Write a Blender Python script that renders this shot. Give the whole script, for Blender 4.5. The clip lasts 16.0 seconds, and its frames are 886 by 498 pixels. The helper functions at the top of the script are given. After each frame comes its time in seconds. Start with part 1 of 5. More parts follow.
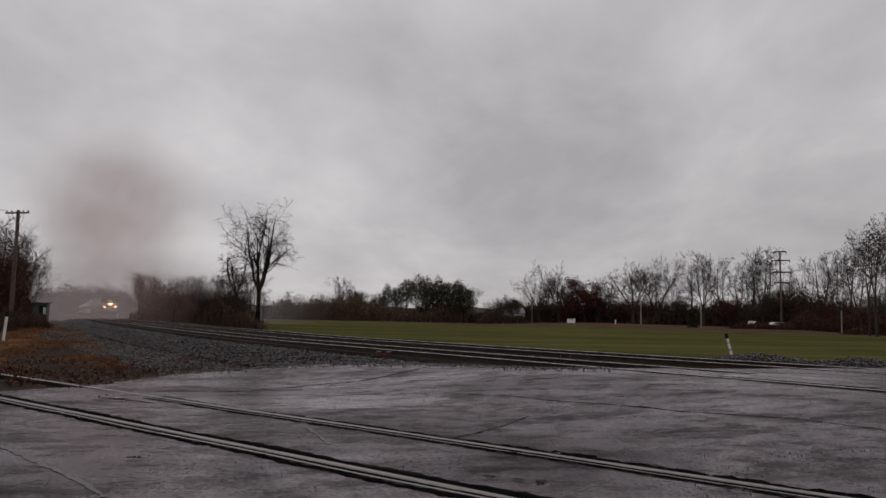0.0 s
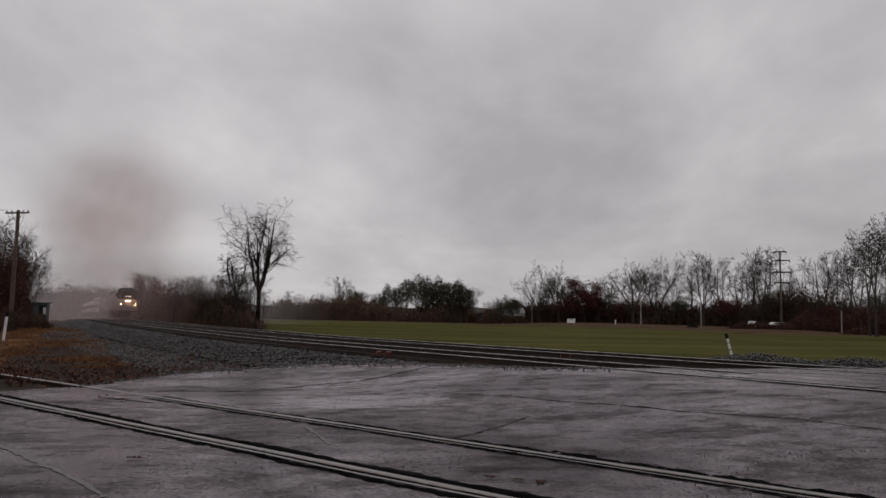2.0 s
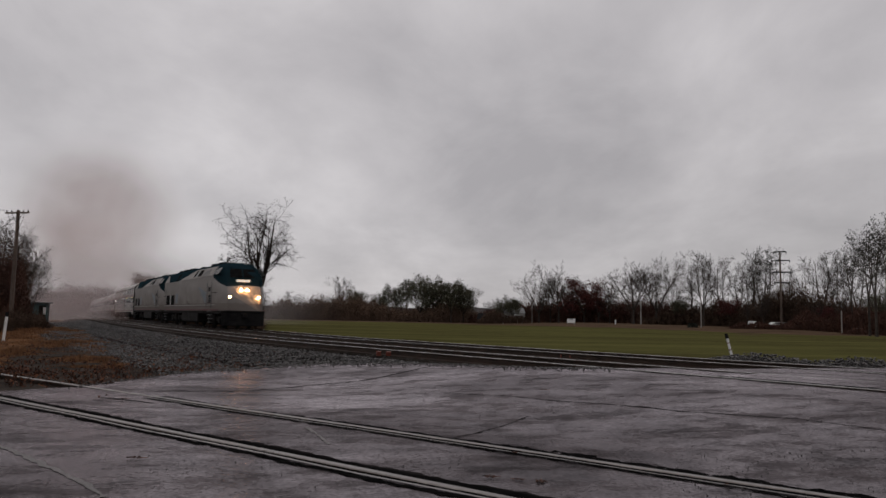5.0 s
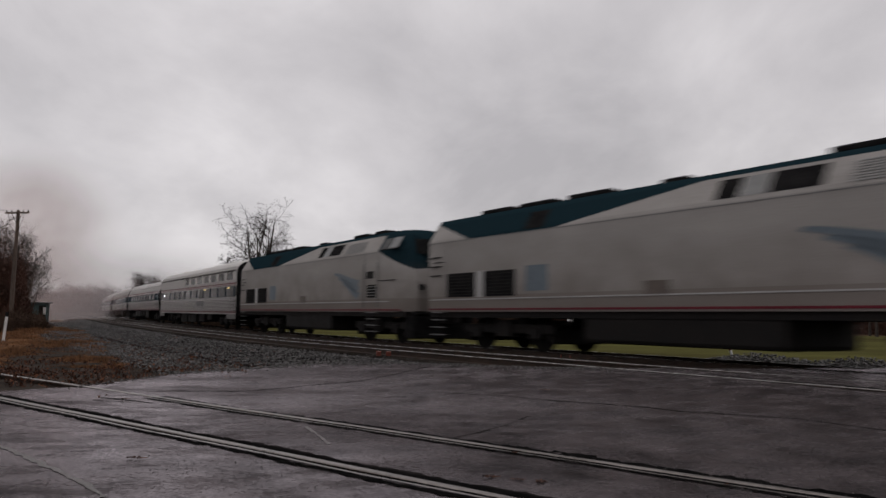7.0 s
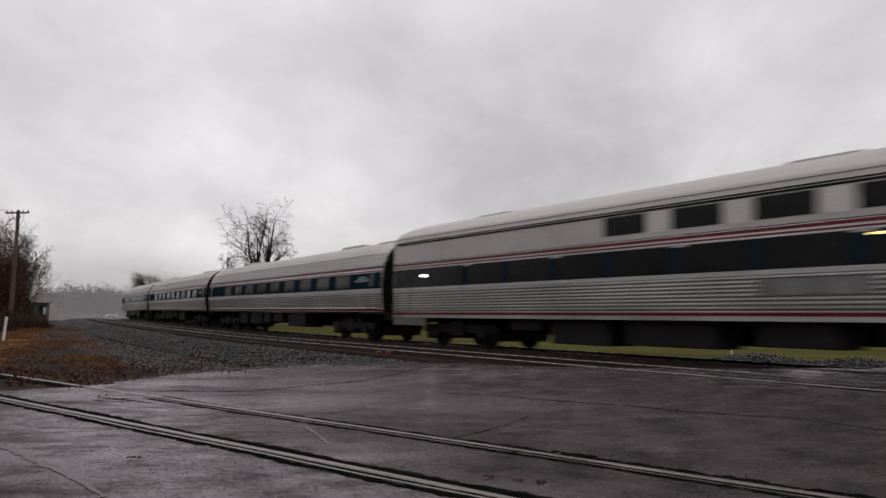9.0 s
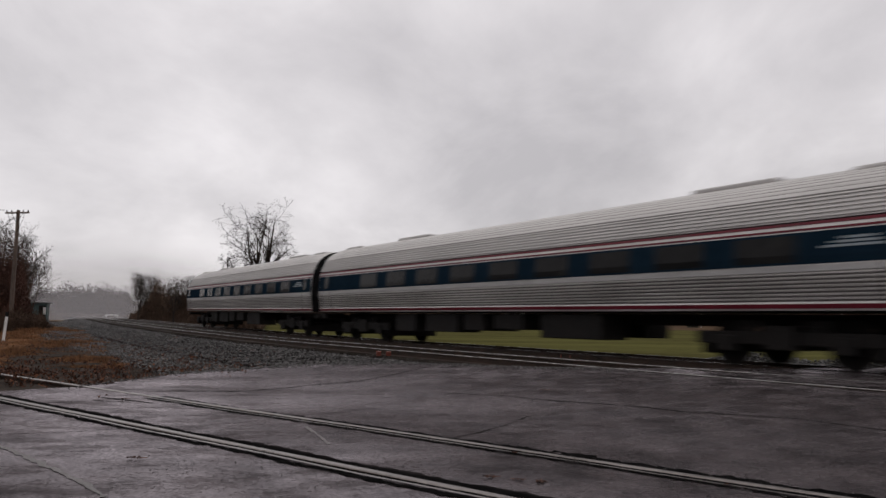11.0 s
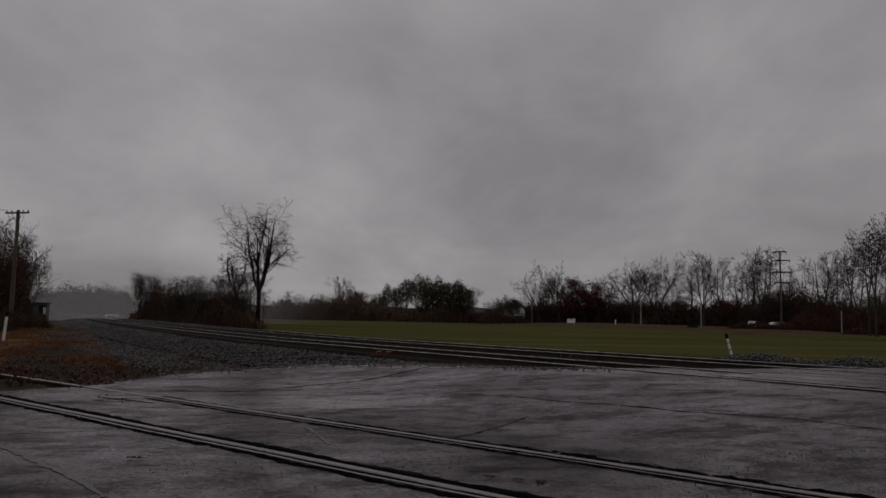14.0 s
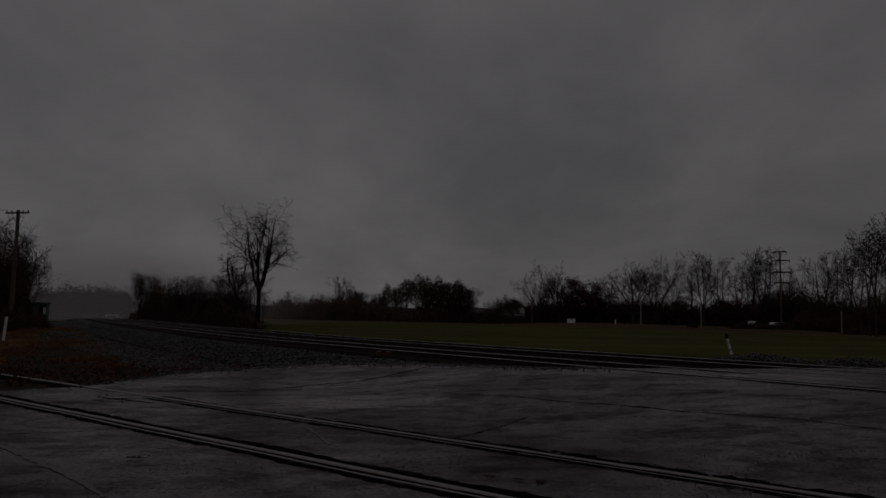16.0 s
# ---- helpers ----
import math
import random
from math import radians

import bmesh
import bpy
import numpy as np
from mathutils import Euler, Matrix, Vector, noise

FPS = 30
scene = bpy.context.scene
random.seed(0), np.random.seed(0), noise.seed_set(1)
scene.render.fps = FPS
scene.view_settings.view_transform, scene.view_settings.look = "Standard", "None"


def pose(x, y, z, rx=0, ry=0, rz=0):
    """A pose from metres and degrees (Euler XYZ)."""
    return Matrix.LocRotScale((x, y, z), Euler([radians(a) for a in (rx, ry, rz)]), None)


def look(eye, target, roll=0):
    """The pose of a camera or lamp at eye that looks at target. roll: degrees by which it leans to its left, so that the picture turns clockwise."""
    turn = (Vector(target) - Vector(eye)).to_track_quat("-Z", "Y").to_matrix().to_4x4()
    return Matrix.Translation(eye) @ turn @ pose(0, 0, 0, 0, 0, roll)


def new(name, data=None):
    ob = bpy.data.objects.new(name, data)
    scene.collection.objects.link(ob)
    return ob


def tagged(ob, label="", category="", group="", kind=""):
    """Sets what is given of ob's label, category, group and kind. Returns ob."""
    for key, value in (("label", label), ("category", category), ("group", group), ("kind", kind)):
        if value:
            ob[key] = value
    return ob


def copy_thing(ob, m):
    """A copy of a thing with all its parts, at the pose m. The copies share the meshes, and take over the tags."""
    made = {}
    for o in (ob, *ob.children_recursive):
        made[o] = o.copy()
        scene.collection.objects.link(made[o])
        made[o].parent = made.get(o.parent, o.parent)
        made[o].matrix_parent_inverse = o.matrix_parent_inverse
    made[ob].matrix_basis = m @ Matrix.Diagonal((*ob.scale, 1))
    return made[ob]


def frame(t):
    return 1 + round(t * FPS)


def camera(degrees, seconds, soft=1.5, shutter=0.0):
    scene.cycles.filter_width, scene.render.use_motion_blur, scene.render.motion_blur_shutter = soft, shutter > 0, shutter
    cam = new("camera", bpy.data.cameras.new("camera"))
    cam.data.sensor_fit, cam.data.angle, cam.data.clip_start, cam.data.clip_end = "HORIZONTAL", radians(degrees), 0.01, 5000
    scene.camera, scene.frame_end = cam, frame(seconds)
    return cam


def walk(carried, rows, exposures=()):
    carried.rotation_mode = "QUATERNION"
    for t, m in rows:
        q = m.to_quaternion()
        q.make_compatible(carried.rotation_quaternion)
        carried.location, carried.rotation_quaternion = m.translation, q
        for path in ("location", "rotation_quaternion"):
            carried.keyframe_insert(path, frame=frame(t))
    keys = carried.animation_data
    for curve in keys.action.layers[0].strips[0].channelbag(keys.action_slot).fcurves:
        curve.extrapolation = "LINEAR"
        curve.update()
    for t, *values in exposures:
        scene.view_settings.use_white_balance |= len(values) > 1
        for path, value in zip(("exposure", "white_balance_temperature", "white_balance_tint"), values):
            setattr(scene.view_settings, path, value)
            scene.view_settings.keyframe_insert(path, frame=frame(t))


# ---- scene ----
cam = camera(61.0, 16.0, soft=1.5, shutter=0.55)
EYE = (0.0, 0.0, 0.814)
AIM = (0.0, 10.0, 0.814 + 10.0 * math.tan(0.09556))
walk(cam, [(0.0, look(EYE, AIM, 0.994)), (16.0, look(EYE, AIM, 0.994))],
     exposures=[(0.0, 0.0), (4.2, 0.0), (6.3, 0.03), (6.6, 0.06), (7.0, 0.24), (7.5, 0.40), (9.0, 0.46), (12.0, 0.42), (12.5, 0.33), (13.0, 0.06), (13.3, -0.2), (13.8, -0.65),
                (14.5, -1.4), (15.0, -1.66), (15.5, -2.15), (16.0, -2.65)])

# ---------------------------------------------------------------- light
world = bpy.data.worlds.new("overcast_sky")
scene.world = world
world.use_nodes = True


def sky_nodes():
    nt = world.node_tree
    n, link = nt.nodes, nt.links
    n.clear()
    co = n.new("ShaderNodeTexCoord")
    sep = n.new("ShaderNodeSeparateXYZ")
    link.new(co.outputs["Generated"], sep.inputs[0])
    up = n.new("ShaderNodeMath"); up.operation = "MAXIMUM"; up.inputs[1].default_value = 0.0
    link.new(sep.outputs[2], up.inputs[0])
    add = n.new("ShaderNodeMath"); add.inputs[1].default_value = 0.27
    link.new(up.outputs[0], add.inputs[0])
    flat = n.new("ShaderNodeCombineXYZ")
    for i in (0, 1):
        d = n.new("ShaderNodeMath"); d.operation = "DIVIDE"
        link.new(sep.outputs[i], d.inputs[0]); link.new(add.outputs[0], d.inputs[1])
        link.new(d.outputs[0], flat.inputs[i])
    turn = n.new("ShaderNodeMapping")
    turn.inputs["Rotation"].default_value = (0, 0, radians(35))
    turn.inputs["Scale"].default_value = (0.9, 0.62, 1)
    turn.inputs["Location"].default_value = (1.7, 0.4, 0)
    link.new(flat.outputs[0], turn.inputs[0])
    big = n.new("ShaderNodeTexNoise")
    big.inputs["Scale"].default_value = 0.9; big.inputs["Detail"].default_value = 5; big.inputs["Roughness"].default_value = 0.5
    big.inputs["Distortion"].default_value = 0.35
    link.new(turn.outputs[0], big.inputs["Vector"])
    fine = n.new("ShaderNodeTexNoise")
    fine.inputs["Scale"].default_value = 2.3; fine.inputs["Detail"].default_value = 9; fine.inputs["Roughness"].default_value = 0.58; fine.inputs["Distortion"].default_value = 0.25
    link.new(turn.outputs[0], fine.inputs["Vector"])
    mix = n.new("ShaderNodeMix"); mix.inputs[0].default_value = 0.42
    link.new(big.outputs["Fac"], mix.inputs[2]); link.new(fine.outputs["Fac"], mix.inputs[3])
    ramp = n.new("ShaderNodeValToRGB")
    e = ramp.color_ramp.elements
    e[0].position, e[0].color = 0.35, (0.385, 0.368, 0.380, 1)
    e[1].position, e[1].color = 0.63, (0.665, 0.638, 0.648, 1)
    m = e.new(0.5); m.color = (0.525, 0.502, 0.513, 1)
    link.new(mix.outputs[0], ramp.inputs[0])
    clear = n.new("ShaderNodeTexSky")
    clear.sky_type, clear.sun_disc = "NISHITA", False
    clear.sun_elevation, clear.sun_rotation = radians(58), radians(328)
    low = n.new("ShaderNodeMix"); low.data_type = "RGBA"; low.inputs[0].default_value = 0.003
    link.new(ramp.outputs[0], low.inputs[6]); link.new(clear.outputs[0], low.inputs[7])
    def eased(v, a0, a1, b0, b1):
        r = n.new("ShaderNodeMapRange"); r.interpolation_type = "SMOOTHSTEP"
        r.inputs[1].default_value, r.inputs[2].default_value, r.inputs[3].default_value, r.inputs[4].default_value = a0, a1, b0, b1
        link.new(v, r.inputs[0])
        return r.outputs[0]

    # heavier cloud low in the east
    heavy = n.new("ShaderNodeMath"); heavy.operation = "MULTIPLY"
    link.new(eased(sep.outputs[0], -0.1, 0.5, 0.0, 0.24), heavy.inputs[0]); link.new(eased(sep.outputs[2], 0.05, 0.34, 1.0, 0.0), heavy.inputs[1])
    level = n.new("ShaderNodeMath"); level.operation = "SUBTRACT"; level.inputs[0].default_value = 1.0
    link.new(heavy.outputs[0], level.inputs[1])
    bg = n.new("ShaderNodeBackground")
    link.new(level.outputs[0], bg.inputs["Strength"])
    link.new(low.outputs[2], bg.inputs[0])
    out = n.new("ShaderNodeOutputWorld")
    link.new(bg.outputs[0], out.inputs[0])


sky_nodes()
sun_data = bpy.data.lights.new("sun", "SUN")
sun_data.energy, sun_data.angle, sun_data.color = 0.35, radians(60), (1.0, 0.97, 0.93)
sun = new("sun", sun_data)
sun.matrix_world = look((-10, 16, 30), (0, 0, 0))


# ---------------------------------------------------------------- materials
def surface(name, dark, light, scale=6.0, rough=0.6, spread=0.12, metal=0.0, bump=0.0, fine=8.0, stretch=(1, 1, 1), spec=0.5, per_object=0.0, coord="Object"):
    """A surface whose colour and gloss vary at two scales."""
    m = bpy.data.materials.new(name)
    m.use_nodes = True
    nt = m.node_tree
    n, link = nt.nodes, nt.links
    b = n["Principled BSDF"]
    b.inputs["Metallic"].default_value = metal
    b.inputs["Specular IOR Level"].default_value = spec
    co = n.new("ShaderNodeTexCoord")
    mp = n.new("ShaderNodeMapping"); mp.inputs["Scale"].default_value = stretch
    link.new(co.outputs[coord], mp.inputs[0])
    a = n.new("ShaderNodeTexNoise"); a.inputs["Scale"].default_value = scale; a.inputs["Detail"].default_value = 6
    c = n.new("ShaderNodeTexNoise"); c.inputs["Scale"].default_value = scale * fine; c.inputs["Detail"].default_value = 4
    link.new(mp.outputs[0], a.inputs["Vector"]); link.new(mp.outputs[0], c.inputs["Vector"])
    mx = n.new("ShaderNodeMix"); mx.inputs[0].default_value = 0.42
    link.new(a.outputs["Fac"], mx.inputs[2]); link.new(c.outputs["Fac"], mx.inputs[3])
    ramp = n.new("ShaderNodeValToRGB")
    ramp.color_ramp.elements[0].position, ramp.color_ramp.elements[0].color = 0.36, (*dark, 1)
    ramp.color_ramp.elements[1].position, ramp.color_ramp.elements[1].color = 0.64, (*light, 1)
    fac = mx.outputs[0]
    if per_object:
        oi = n.new("ShaderNodeObjectInfo")
        sh = n.new("ShaderNodeMath"); sh.operation = "MULTIPLY_ADD"; sh.inputs[1].default_value = per_object
        link.new(oi.outputs["Random"], sh.inputs[0]); link.new(fac, sh.inputs[2])
        sb = n.new("ShaderNodeMath"); sb.operation = "SUBTRACT"; sb.inputs[1].default_value = per_object / 2
        link.new(sh.outputs[0], sb.inputs[0]); fac = sb.outputs[0]
    link.new(fac, ramp.inputs[0])
    link.new(ramp.outputs[0], b.inputs["Base Color"])
    rr = n.new("ShaderNodeMapRange")
    rr.inputs[1].default_value, rr.inputs[2].default_value = 0.3, 0.7
    rr.inputs[3].default_value, rr.inputs[4].default_value = max(0.02, rough - spread), min(1, rough + spread)
    link.new(a.outputs["Fac"], rr.inputs[0]); link.new(rr.outputs[0], b.inputs["Roughness"])
    if bump:
        bp = n.new("ShaderNodeBump"); bp.inputs["Strength"].default_value = bump; bp.inputs["Distance"].default_value = 0.02
        link.new(c.outputs["Fac"], bp.inputs["Height"]); link.new(bp.outputs[0], b.inputs["Normal"])
    return m


def glowing(name, colour, strength):
    m = bpy.data.materials.new(name)
    m.use_nodes = True
    b = m.node_tree.nodes["Principled BSDF"]
    b.inputs["Base Color"].default_value = (*colour, 1)
    b.inputs["Emission Color"].default_value = (*colour, 1)
    b.inputs["Emission Strength"].default_value = strength
    return m


def wet_asphalt():
    """Worn asphalt under an uneven film of water: a matt, mottled base with a film whose mirror grows towards grazing angles."""
    m = surface("wet_asphalt", (0.010, 0.0088, 0.0086), (0.062, 0.052, 0.053), 2.2, 0.85, 0.1, bump=1.0, fine=11.0, spec=0.0)
    nt = m.node_tree
    n, link = nt.nodes, nt.links
    b = n["Principled BSDF"]
    tone = b.inputs["Base Color"].links[0].from_node.color_ramp.elements
    tone[0].position, tone[1].position = 0.38, 0.62
    co = n.new("ShaderNodeTexCoord")

    def cloud(scale, detail, rough, stretch, turn):
        mp = n.new("ShaderNodeMapping"); mp.inputs["Scale"].default_value = stretch; mp.inputs["Rotation"].default_value = (0, 0, radians(turn))
        link.new(co.outputs["Object"], mp.inputs[0])
        w = n.new("ShaderNodeTexNoise"); w.inputs["Scale"].default_value = scale; w.inputs["Detail"].default_value = detail; w.inputs["Roughness"].default_value = rough
        link.new(mp.outputs[0], w.inputs["Vector"])
        return w.outputs["Fac"]

    def ranged(v, a0, a1, b0, b1):
        r = n.new("ShaderNodeMapRange"); r.interpolation_type = "SMOOTHSTEP"
        r.inputs[1].default_value, r.inputs[2].default_value, r.inputs[3].default_value, r.inputs[4].default_value = a0, a1, b0, b1
        link.new(v, r.inputs[0])
        return r.outputs[0]

    def times(a, c):
        k = n.new("ShaderNodeMath"); k.operation = "MULTIPLY"
        link.new(a, k.inputs[0]); link.new(c, k.inputs[1])
        return k.outputs[0]

    pools = cloud(0.55, 7, 0.62, (0.55, 1.0, 1), -38)
    mottle = cloud(2.4, 10, 0.76, (0.7, 1.0, 1), -38)
    grain = cloud(34.0, 4, 0.7, (1, 1, 1), 0)
    wet = times(times(ranged(pools, 0.34, 0.62, 0.42, 0.95), ranged(mottle, 0.36, 0.60, 0.24, 1.0)), ranged(grain, 0.34, 0.60, 0.45, 1.15))
    fr = n.new("ShaderNodeFresnel"); fr.inputs["IOR"].default_value = 1.33
    film_bump = n.new("ShaderNodeBump"); film_bump.inputs["Strength"].default_value = 0.22; film_bump.inputs["Distance"].default_value = 0.01
    link.new(cloud(24.0, 5, 0.6, (1, 1, 1), 0), film_bump.inputs["Height"])
    g = n.new("ShaderNodeBsdfGlossy"); g.inputs["Color"].default_value = (0.95, 0.875, 0.92, 1)
    link.new(ranged(mottle, 0.36, 0.62, 0.34, 0.13), g.inputs["Roughness"]); link.new(film_bump.outputs[0], g.inputs["Normal"])
    mix = n.new("ShaderNodeMixShader")
    link.new(times(wet, fr.outputs[0]), mix.inputs[0]); link.new(b.outputs[0], mix.inputs[1]); link.new(g.outputs[0], mix.inputs[2])
    link.new(mix.outputs[0], n["Material Output"].inputs["Surface"])
    return m


def loco_paint():
    """Silver sides, teal cab wedge and rear roof wedge, by the paint scheme's lines along the hull."""
    m = surface("silver_and_teal_paint", (0.255, 0.240, 0.228), (0.345, 0.327, 0.313), 0.7, 0.45, 0.1, fine=30, stretch=(0.6, 1, 1.6), spec=0.0)
    nt = m.node_tree
    n, link = nt.nodes, nt.links
    b = n["Principled BSDF"]
    base = b.inputs["Base Color"].links[0].from_socket
    co = n.new("ShaderNodeTexCoord"); sep = n.new("ShaderNodeSeparateXYZ")
    link.new(co.outputs["Object"], sep.inputs[0])

    def f(op, a, c, d=None):
        k = n.new("ShaderNodeMath"); k.operation = op
        for i, v in enumerate((a, c, d)):
            if v is None:
                continue
            if isinstance(v, (int, float)):
                k.inputs[i].default_value = v
            else:
                link.new(v, k.inputs[i])
        return k.outputs[0]

    x, z = sep.outputs[0], sep.outputs[2]
    cab_line = f("MULTIPLY_ADD", x, -0.36, 5.99)
    cab = f("MULTIPLY", f("GREATER_THAN", z, cab_line), f("GREATER_THAN", x, 7.1))
    rear_line = f("MAXIMUM", f("MAXIMUM", f("MULTIPLY_ADD", x, -0.3, 1.03), f("MULTIPLY_ADD", x, 0.145, 3.98)), 3.40)
    rear = f("GREATER_THAN", z, rear_line)
    strip = f("GREATER_THAN", z, 4.06)
    mask = f("MAXIMUM", f("MAXIMUM", cab, rear), strip)
    dirt = n.new("ShaderNodeTexNoise"); dirt.inputs["Scale"].default_value = 1.3; dirt.inputs["Detail"].default_value = 6
    link.new(co.outputs["Object"], dirt.inputs["Vector"])
    splash = n.new("ShaderNodeMapRange"); splash.inputs[1].default_value, splash.inputs[2].default_value, splash.inputs[3].default_value, splash.inputs[4].default_value = 1.3, 3.0, 1.15, 0.0
    link.new(z, splash.inputs[0])
    grime = f("MAXIMUM", f("LESS_THAN", z, 1.62), f("MULTIPLY", f("MULTIPLY", splash.outputs[0], dirt.outputs["Fac"]), 1.35))
    m1 = n.new("ShaderNodeMix"); m1.data_type = "RGBA"
    link.new(mask, m1.inputs[0]); link.new(base, m1.inputs[6]); m1.inputs[7].default_value = (0.0115, 0.025, 0.032, 1)
    m2 = n.new("ShaderNodeMix"); m2.data_type = "RGBA"
    link.new(f("MINIMUM", f("MULTIPLY", grime, 0.62), 0.8), m2.inputs[0]); link.new(m1.outputs[2], m2.inputs[6]); m2.inputs[7].default_value = (0.12, 0.095, 0.08, 1)
    link.new(m2.outputs[2], b.inputs["Base Color"])
    return m


ASPHALT = wet_asphalt()
EARTH = surface("wet_earth_and_gravel", (0.0224, 0.0189, 0.0168), (0.0669, 0.0567, 0.0498), 1.6, 0.8, 0.12, bump=1.0, fine=14, spec=0.0)
BALLAST = surface("dark_ballast", (0.0050, 0.0046, 0.0046), (0.0220, 0.0197, 0.0189), 3.0, 0.7, 0.2, bump=1.0, fine=6, spec=0.0)
STONE = surface("wet_stone", (0.010, 0.010, 0.011), (0.085, 0.08, 0.08), 2.2, 0.36, 0.12, fine=8, spec=0.3)
GRASS = surface("green_field", (0.042, 0.036, 0.0170), (0.104, 0.102, 0.0350), 0.09, 0.9, 0.05, bump=0.6, fine=30, stretch=(0.3, 1.8, 1), spec=0.0)
DRY = surface("dry_grass", (0.0898, 0.0470, 0.0254), (0.2636, 0.1368, 0.0719), 0.9, 0.9, 0.05, fine=12, spec=0.0)
STUBBLE = surface("brown_field_margin", (0.0504, 0.0343, 0.0242), (0.1109, 0.0756, 0.0504), 0.15, 0.95, 0.04, fine=20, spec=0.0)
VERGE = surface("patchy_tawny_verge", (0.026, 0.019, 0.0155), (0.20, 0.102, 0.051), 0.55, 0.92, 0.05, fine=16, bump=0.8, spec=0.0)
RAIL = surface("rusty_rail_side", (0.020, 0.015, 0.0125), (0.06, 0.041, 0.033), 3.0, 0.6, 0.15, fine=9, spec=0.1)
RAILTOP = surface("polished_wet_rail_head", (0.13, 0.125, 0.125), (0.24, 0.232, 0.23), 2.0, 0.28, 0.08, metal=1.0)
OLDTOP = surface("dull_rusted_rail_head", (0.11, 0.095, 0.088), (0.23, 0.205, 0.195), 2.0, 0.36, 0.1, metal=0.6)
TIE = surface("creosoted_wood", (0.02, 0.017, 0.015), (0.05, 0.043, 0.038), 3.0, 0.75, 0.15, bump=0.5, per_object=0.3, spec=0.0)
RUBBER = surface("black_wet_rubber", (0.008, 0.008, 0.009), (0.022, 0.021, 0.022), 4.0, 0.4, 0.15)
BARK = surface("wet_dark_bark", (0.014, 0.011, 0.0095), (0.040, 0.031, 0.026), 3.0, 0.85, 0.1, spec=0.0)
PALEBARK = surface("grey_bark", (0.0308, 0.0257, 0.0231), (0.0770, 0.0641, 0.0564), 2.0, 0.85, 0.1, spec=0.0)
BRUSH = surface("brown_brush", (0.0445, 0.0306, 0.0238), (0.1237, 0.0832, 0.0614), 0.5, 0.9, 0.05, fine=10, spec=0.0, per_object=0.3)
RUSSET = surface("russet_leaves", (0.0385, 0.0203, 0.0156), (0.1035, 0.0511, 0.0366), 0.6, 0.85, 0.05, fine=10, spec=0.15)
REDLEAF = surface("dark_red_leaves", (0.0442, 0.0141, 0.0133), (0.1061, 0.0332, 0.0290), 0.6, 0.85, 0.05, fine=10, spec=0.15)
OLIVE = surface("olive_leaves", (0.0364, 0.0371, 0.0237), (0.0959, 0.0892, 0.0566), 0.5, 0.85, 0.05, fine=10, spec=0.15)
EVERGREEN = surface("dark_evergreen", (0.0158, 0.0189, 0.0150), (0.0441, 0.0479, 0.0380), 0.6, 0.85, 0.05, fine=10, spec=0.15)
# the haze over the far woods is put into this paler grey
FARWOOD = surface("mist_greyed_woods", (0.05, 0.045, 0.044), (0.095, 0.085, 0.082), 0.03, 0.95, 0.03, fine=14, spec=0.0)
POLEWOOD = surface("weathered_pole_wood", (0.05, 0.034, 0.026), (0.12, 0.085, 0.065), 2.0, 0.8, 0.1, stretch=(1, 1, 0.15), fine=12)
PALEPOLE = surface("pale_pole", (0.22, 0.20, 0.18), (0.34, 0.31, 0.29), 2.0, 0.7, 0.1, stretch=(1, 1, 0.2))
WHITE = surface("white_paint", (0.62, 0.62, 0.62), (0.80, 0.80, 0.79), 2.0, 0.5, 0.1, fine=9)
WARN = surface("orange_red_paint", (0.0960, 0.0180, 0.0096), (0.1680, 0.0330, 0.0156), 3.0, 0.55, 0.1)
BLACK = surface("black_paint", (0.008, 0.008, 0.0085), (0.024, 0.023, 0.023), 3.0, 0.6, 0.15, spec=0.0)
STEEL = surface("fluted_stainless_steel", (0.3360, 0.3214, 0.3091), (0.5600, 0.5376, 0.5186), 0.8, 0.36, 0.1, metal=0.5, fine=20, stretch=(0.35, 1, 1.5))
ROOFST = surface("pale_roof_steel", (0.3400, 0.3256, 0.3145), (0.4930, 0.4735, 0.4590), 0.8, 0.5, 0.1, metal=0.25, fine=20, stretch=(0.35, 1, 1.5))
CREAM = surface("pale_grey_car_paint", (0.3240, 0.3060, 0.2880), (0.4440, 0.4200, 0.3996), 0.7, 0.45, 0.1, fine=20)
LOCO = loco_paint()
NAVY = surface("blue_window_band_paint", (0.0063, 0.0145, 0.0240), (0.0109, 0.0225, 0.0354), 0.7, 0.45, 0.1, spec=0.0)
RED = surface("red_stripe_paint", (0.075, 0.004, 0.011), (0.13, 0.008, 0.018), 0.8, 0.45, 0.1, spec=0.25)
STRIPE = surface("pale_grey_stripe_paint", (0.2880, 0.2800, 0.2760), (0.3840, 0.3760, 0.3680), 0.8, 0.45, 0.1, spec=0.3)
GLASS = surface("dark_tinted_glass", (0.006, 0.006, 0.0065), (0.014, 0.0135, 0.0135), 0.5, 0.25, 0.08, spec=0.1)
# dark steel for joints and skirts; on the flutes it paints the grooves' shade
GROOVE = surface("dark_steel_and_groove_shade", (0.075, 0.070, 0.067), (0.15, 0.14, 0.133), 0.8, 0.5, 0.1, metal=0.4, stretch=(0.35, 1, 1.5))
UNDER = surface("grimy_underframe", (0.005, 0.0045, 0.0045), (0.018, 0.0155, 0.0145), 1.5, 0.75, 0.15, fine=10, spec=0.15)
GREY = surface("grey_metal_grille", (0.10, 0.10, 0.10), (0.19, 0.19, 0.19), 2.0, 0.5, 0.1, metal=0.3)
LAMP = glowing("lit_headlight", (1.0, 0.50, 0.21), 28.0)
CABLAMP = glowing("lit_interior_lamp", (1.0, 0.97, 0.9), 6.0)
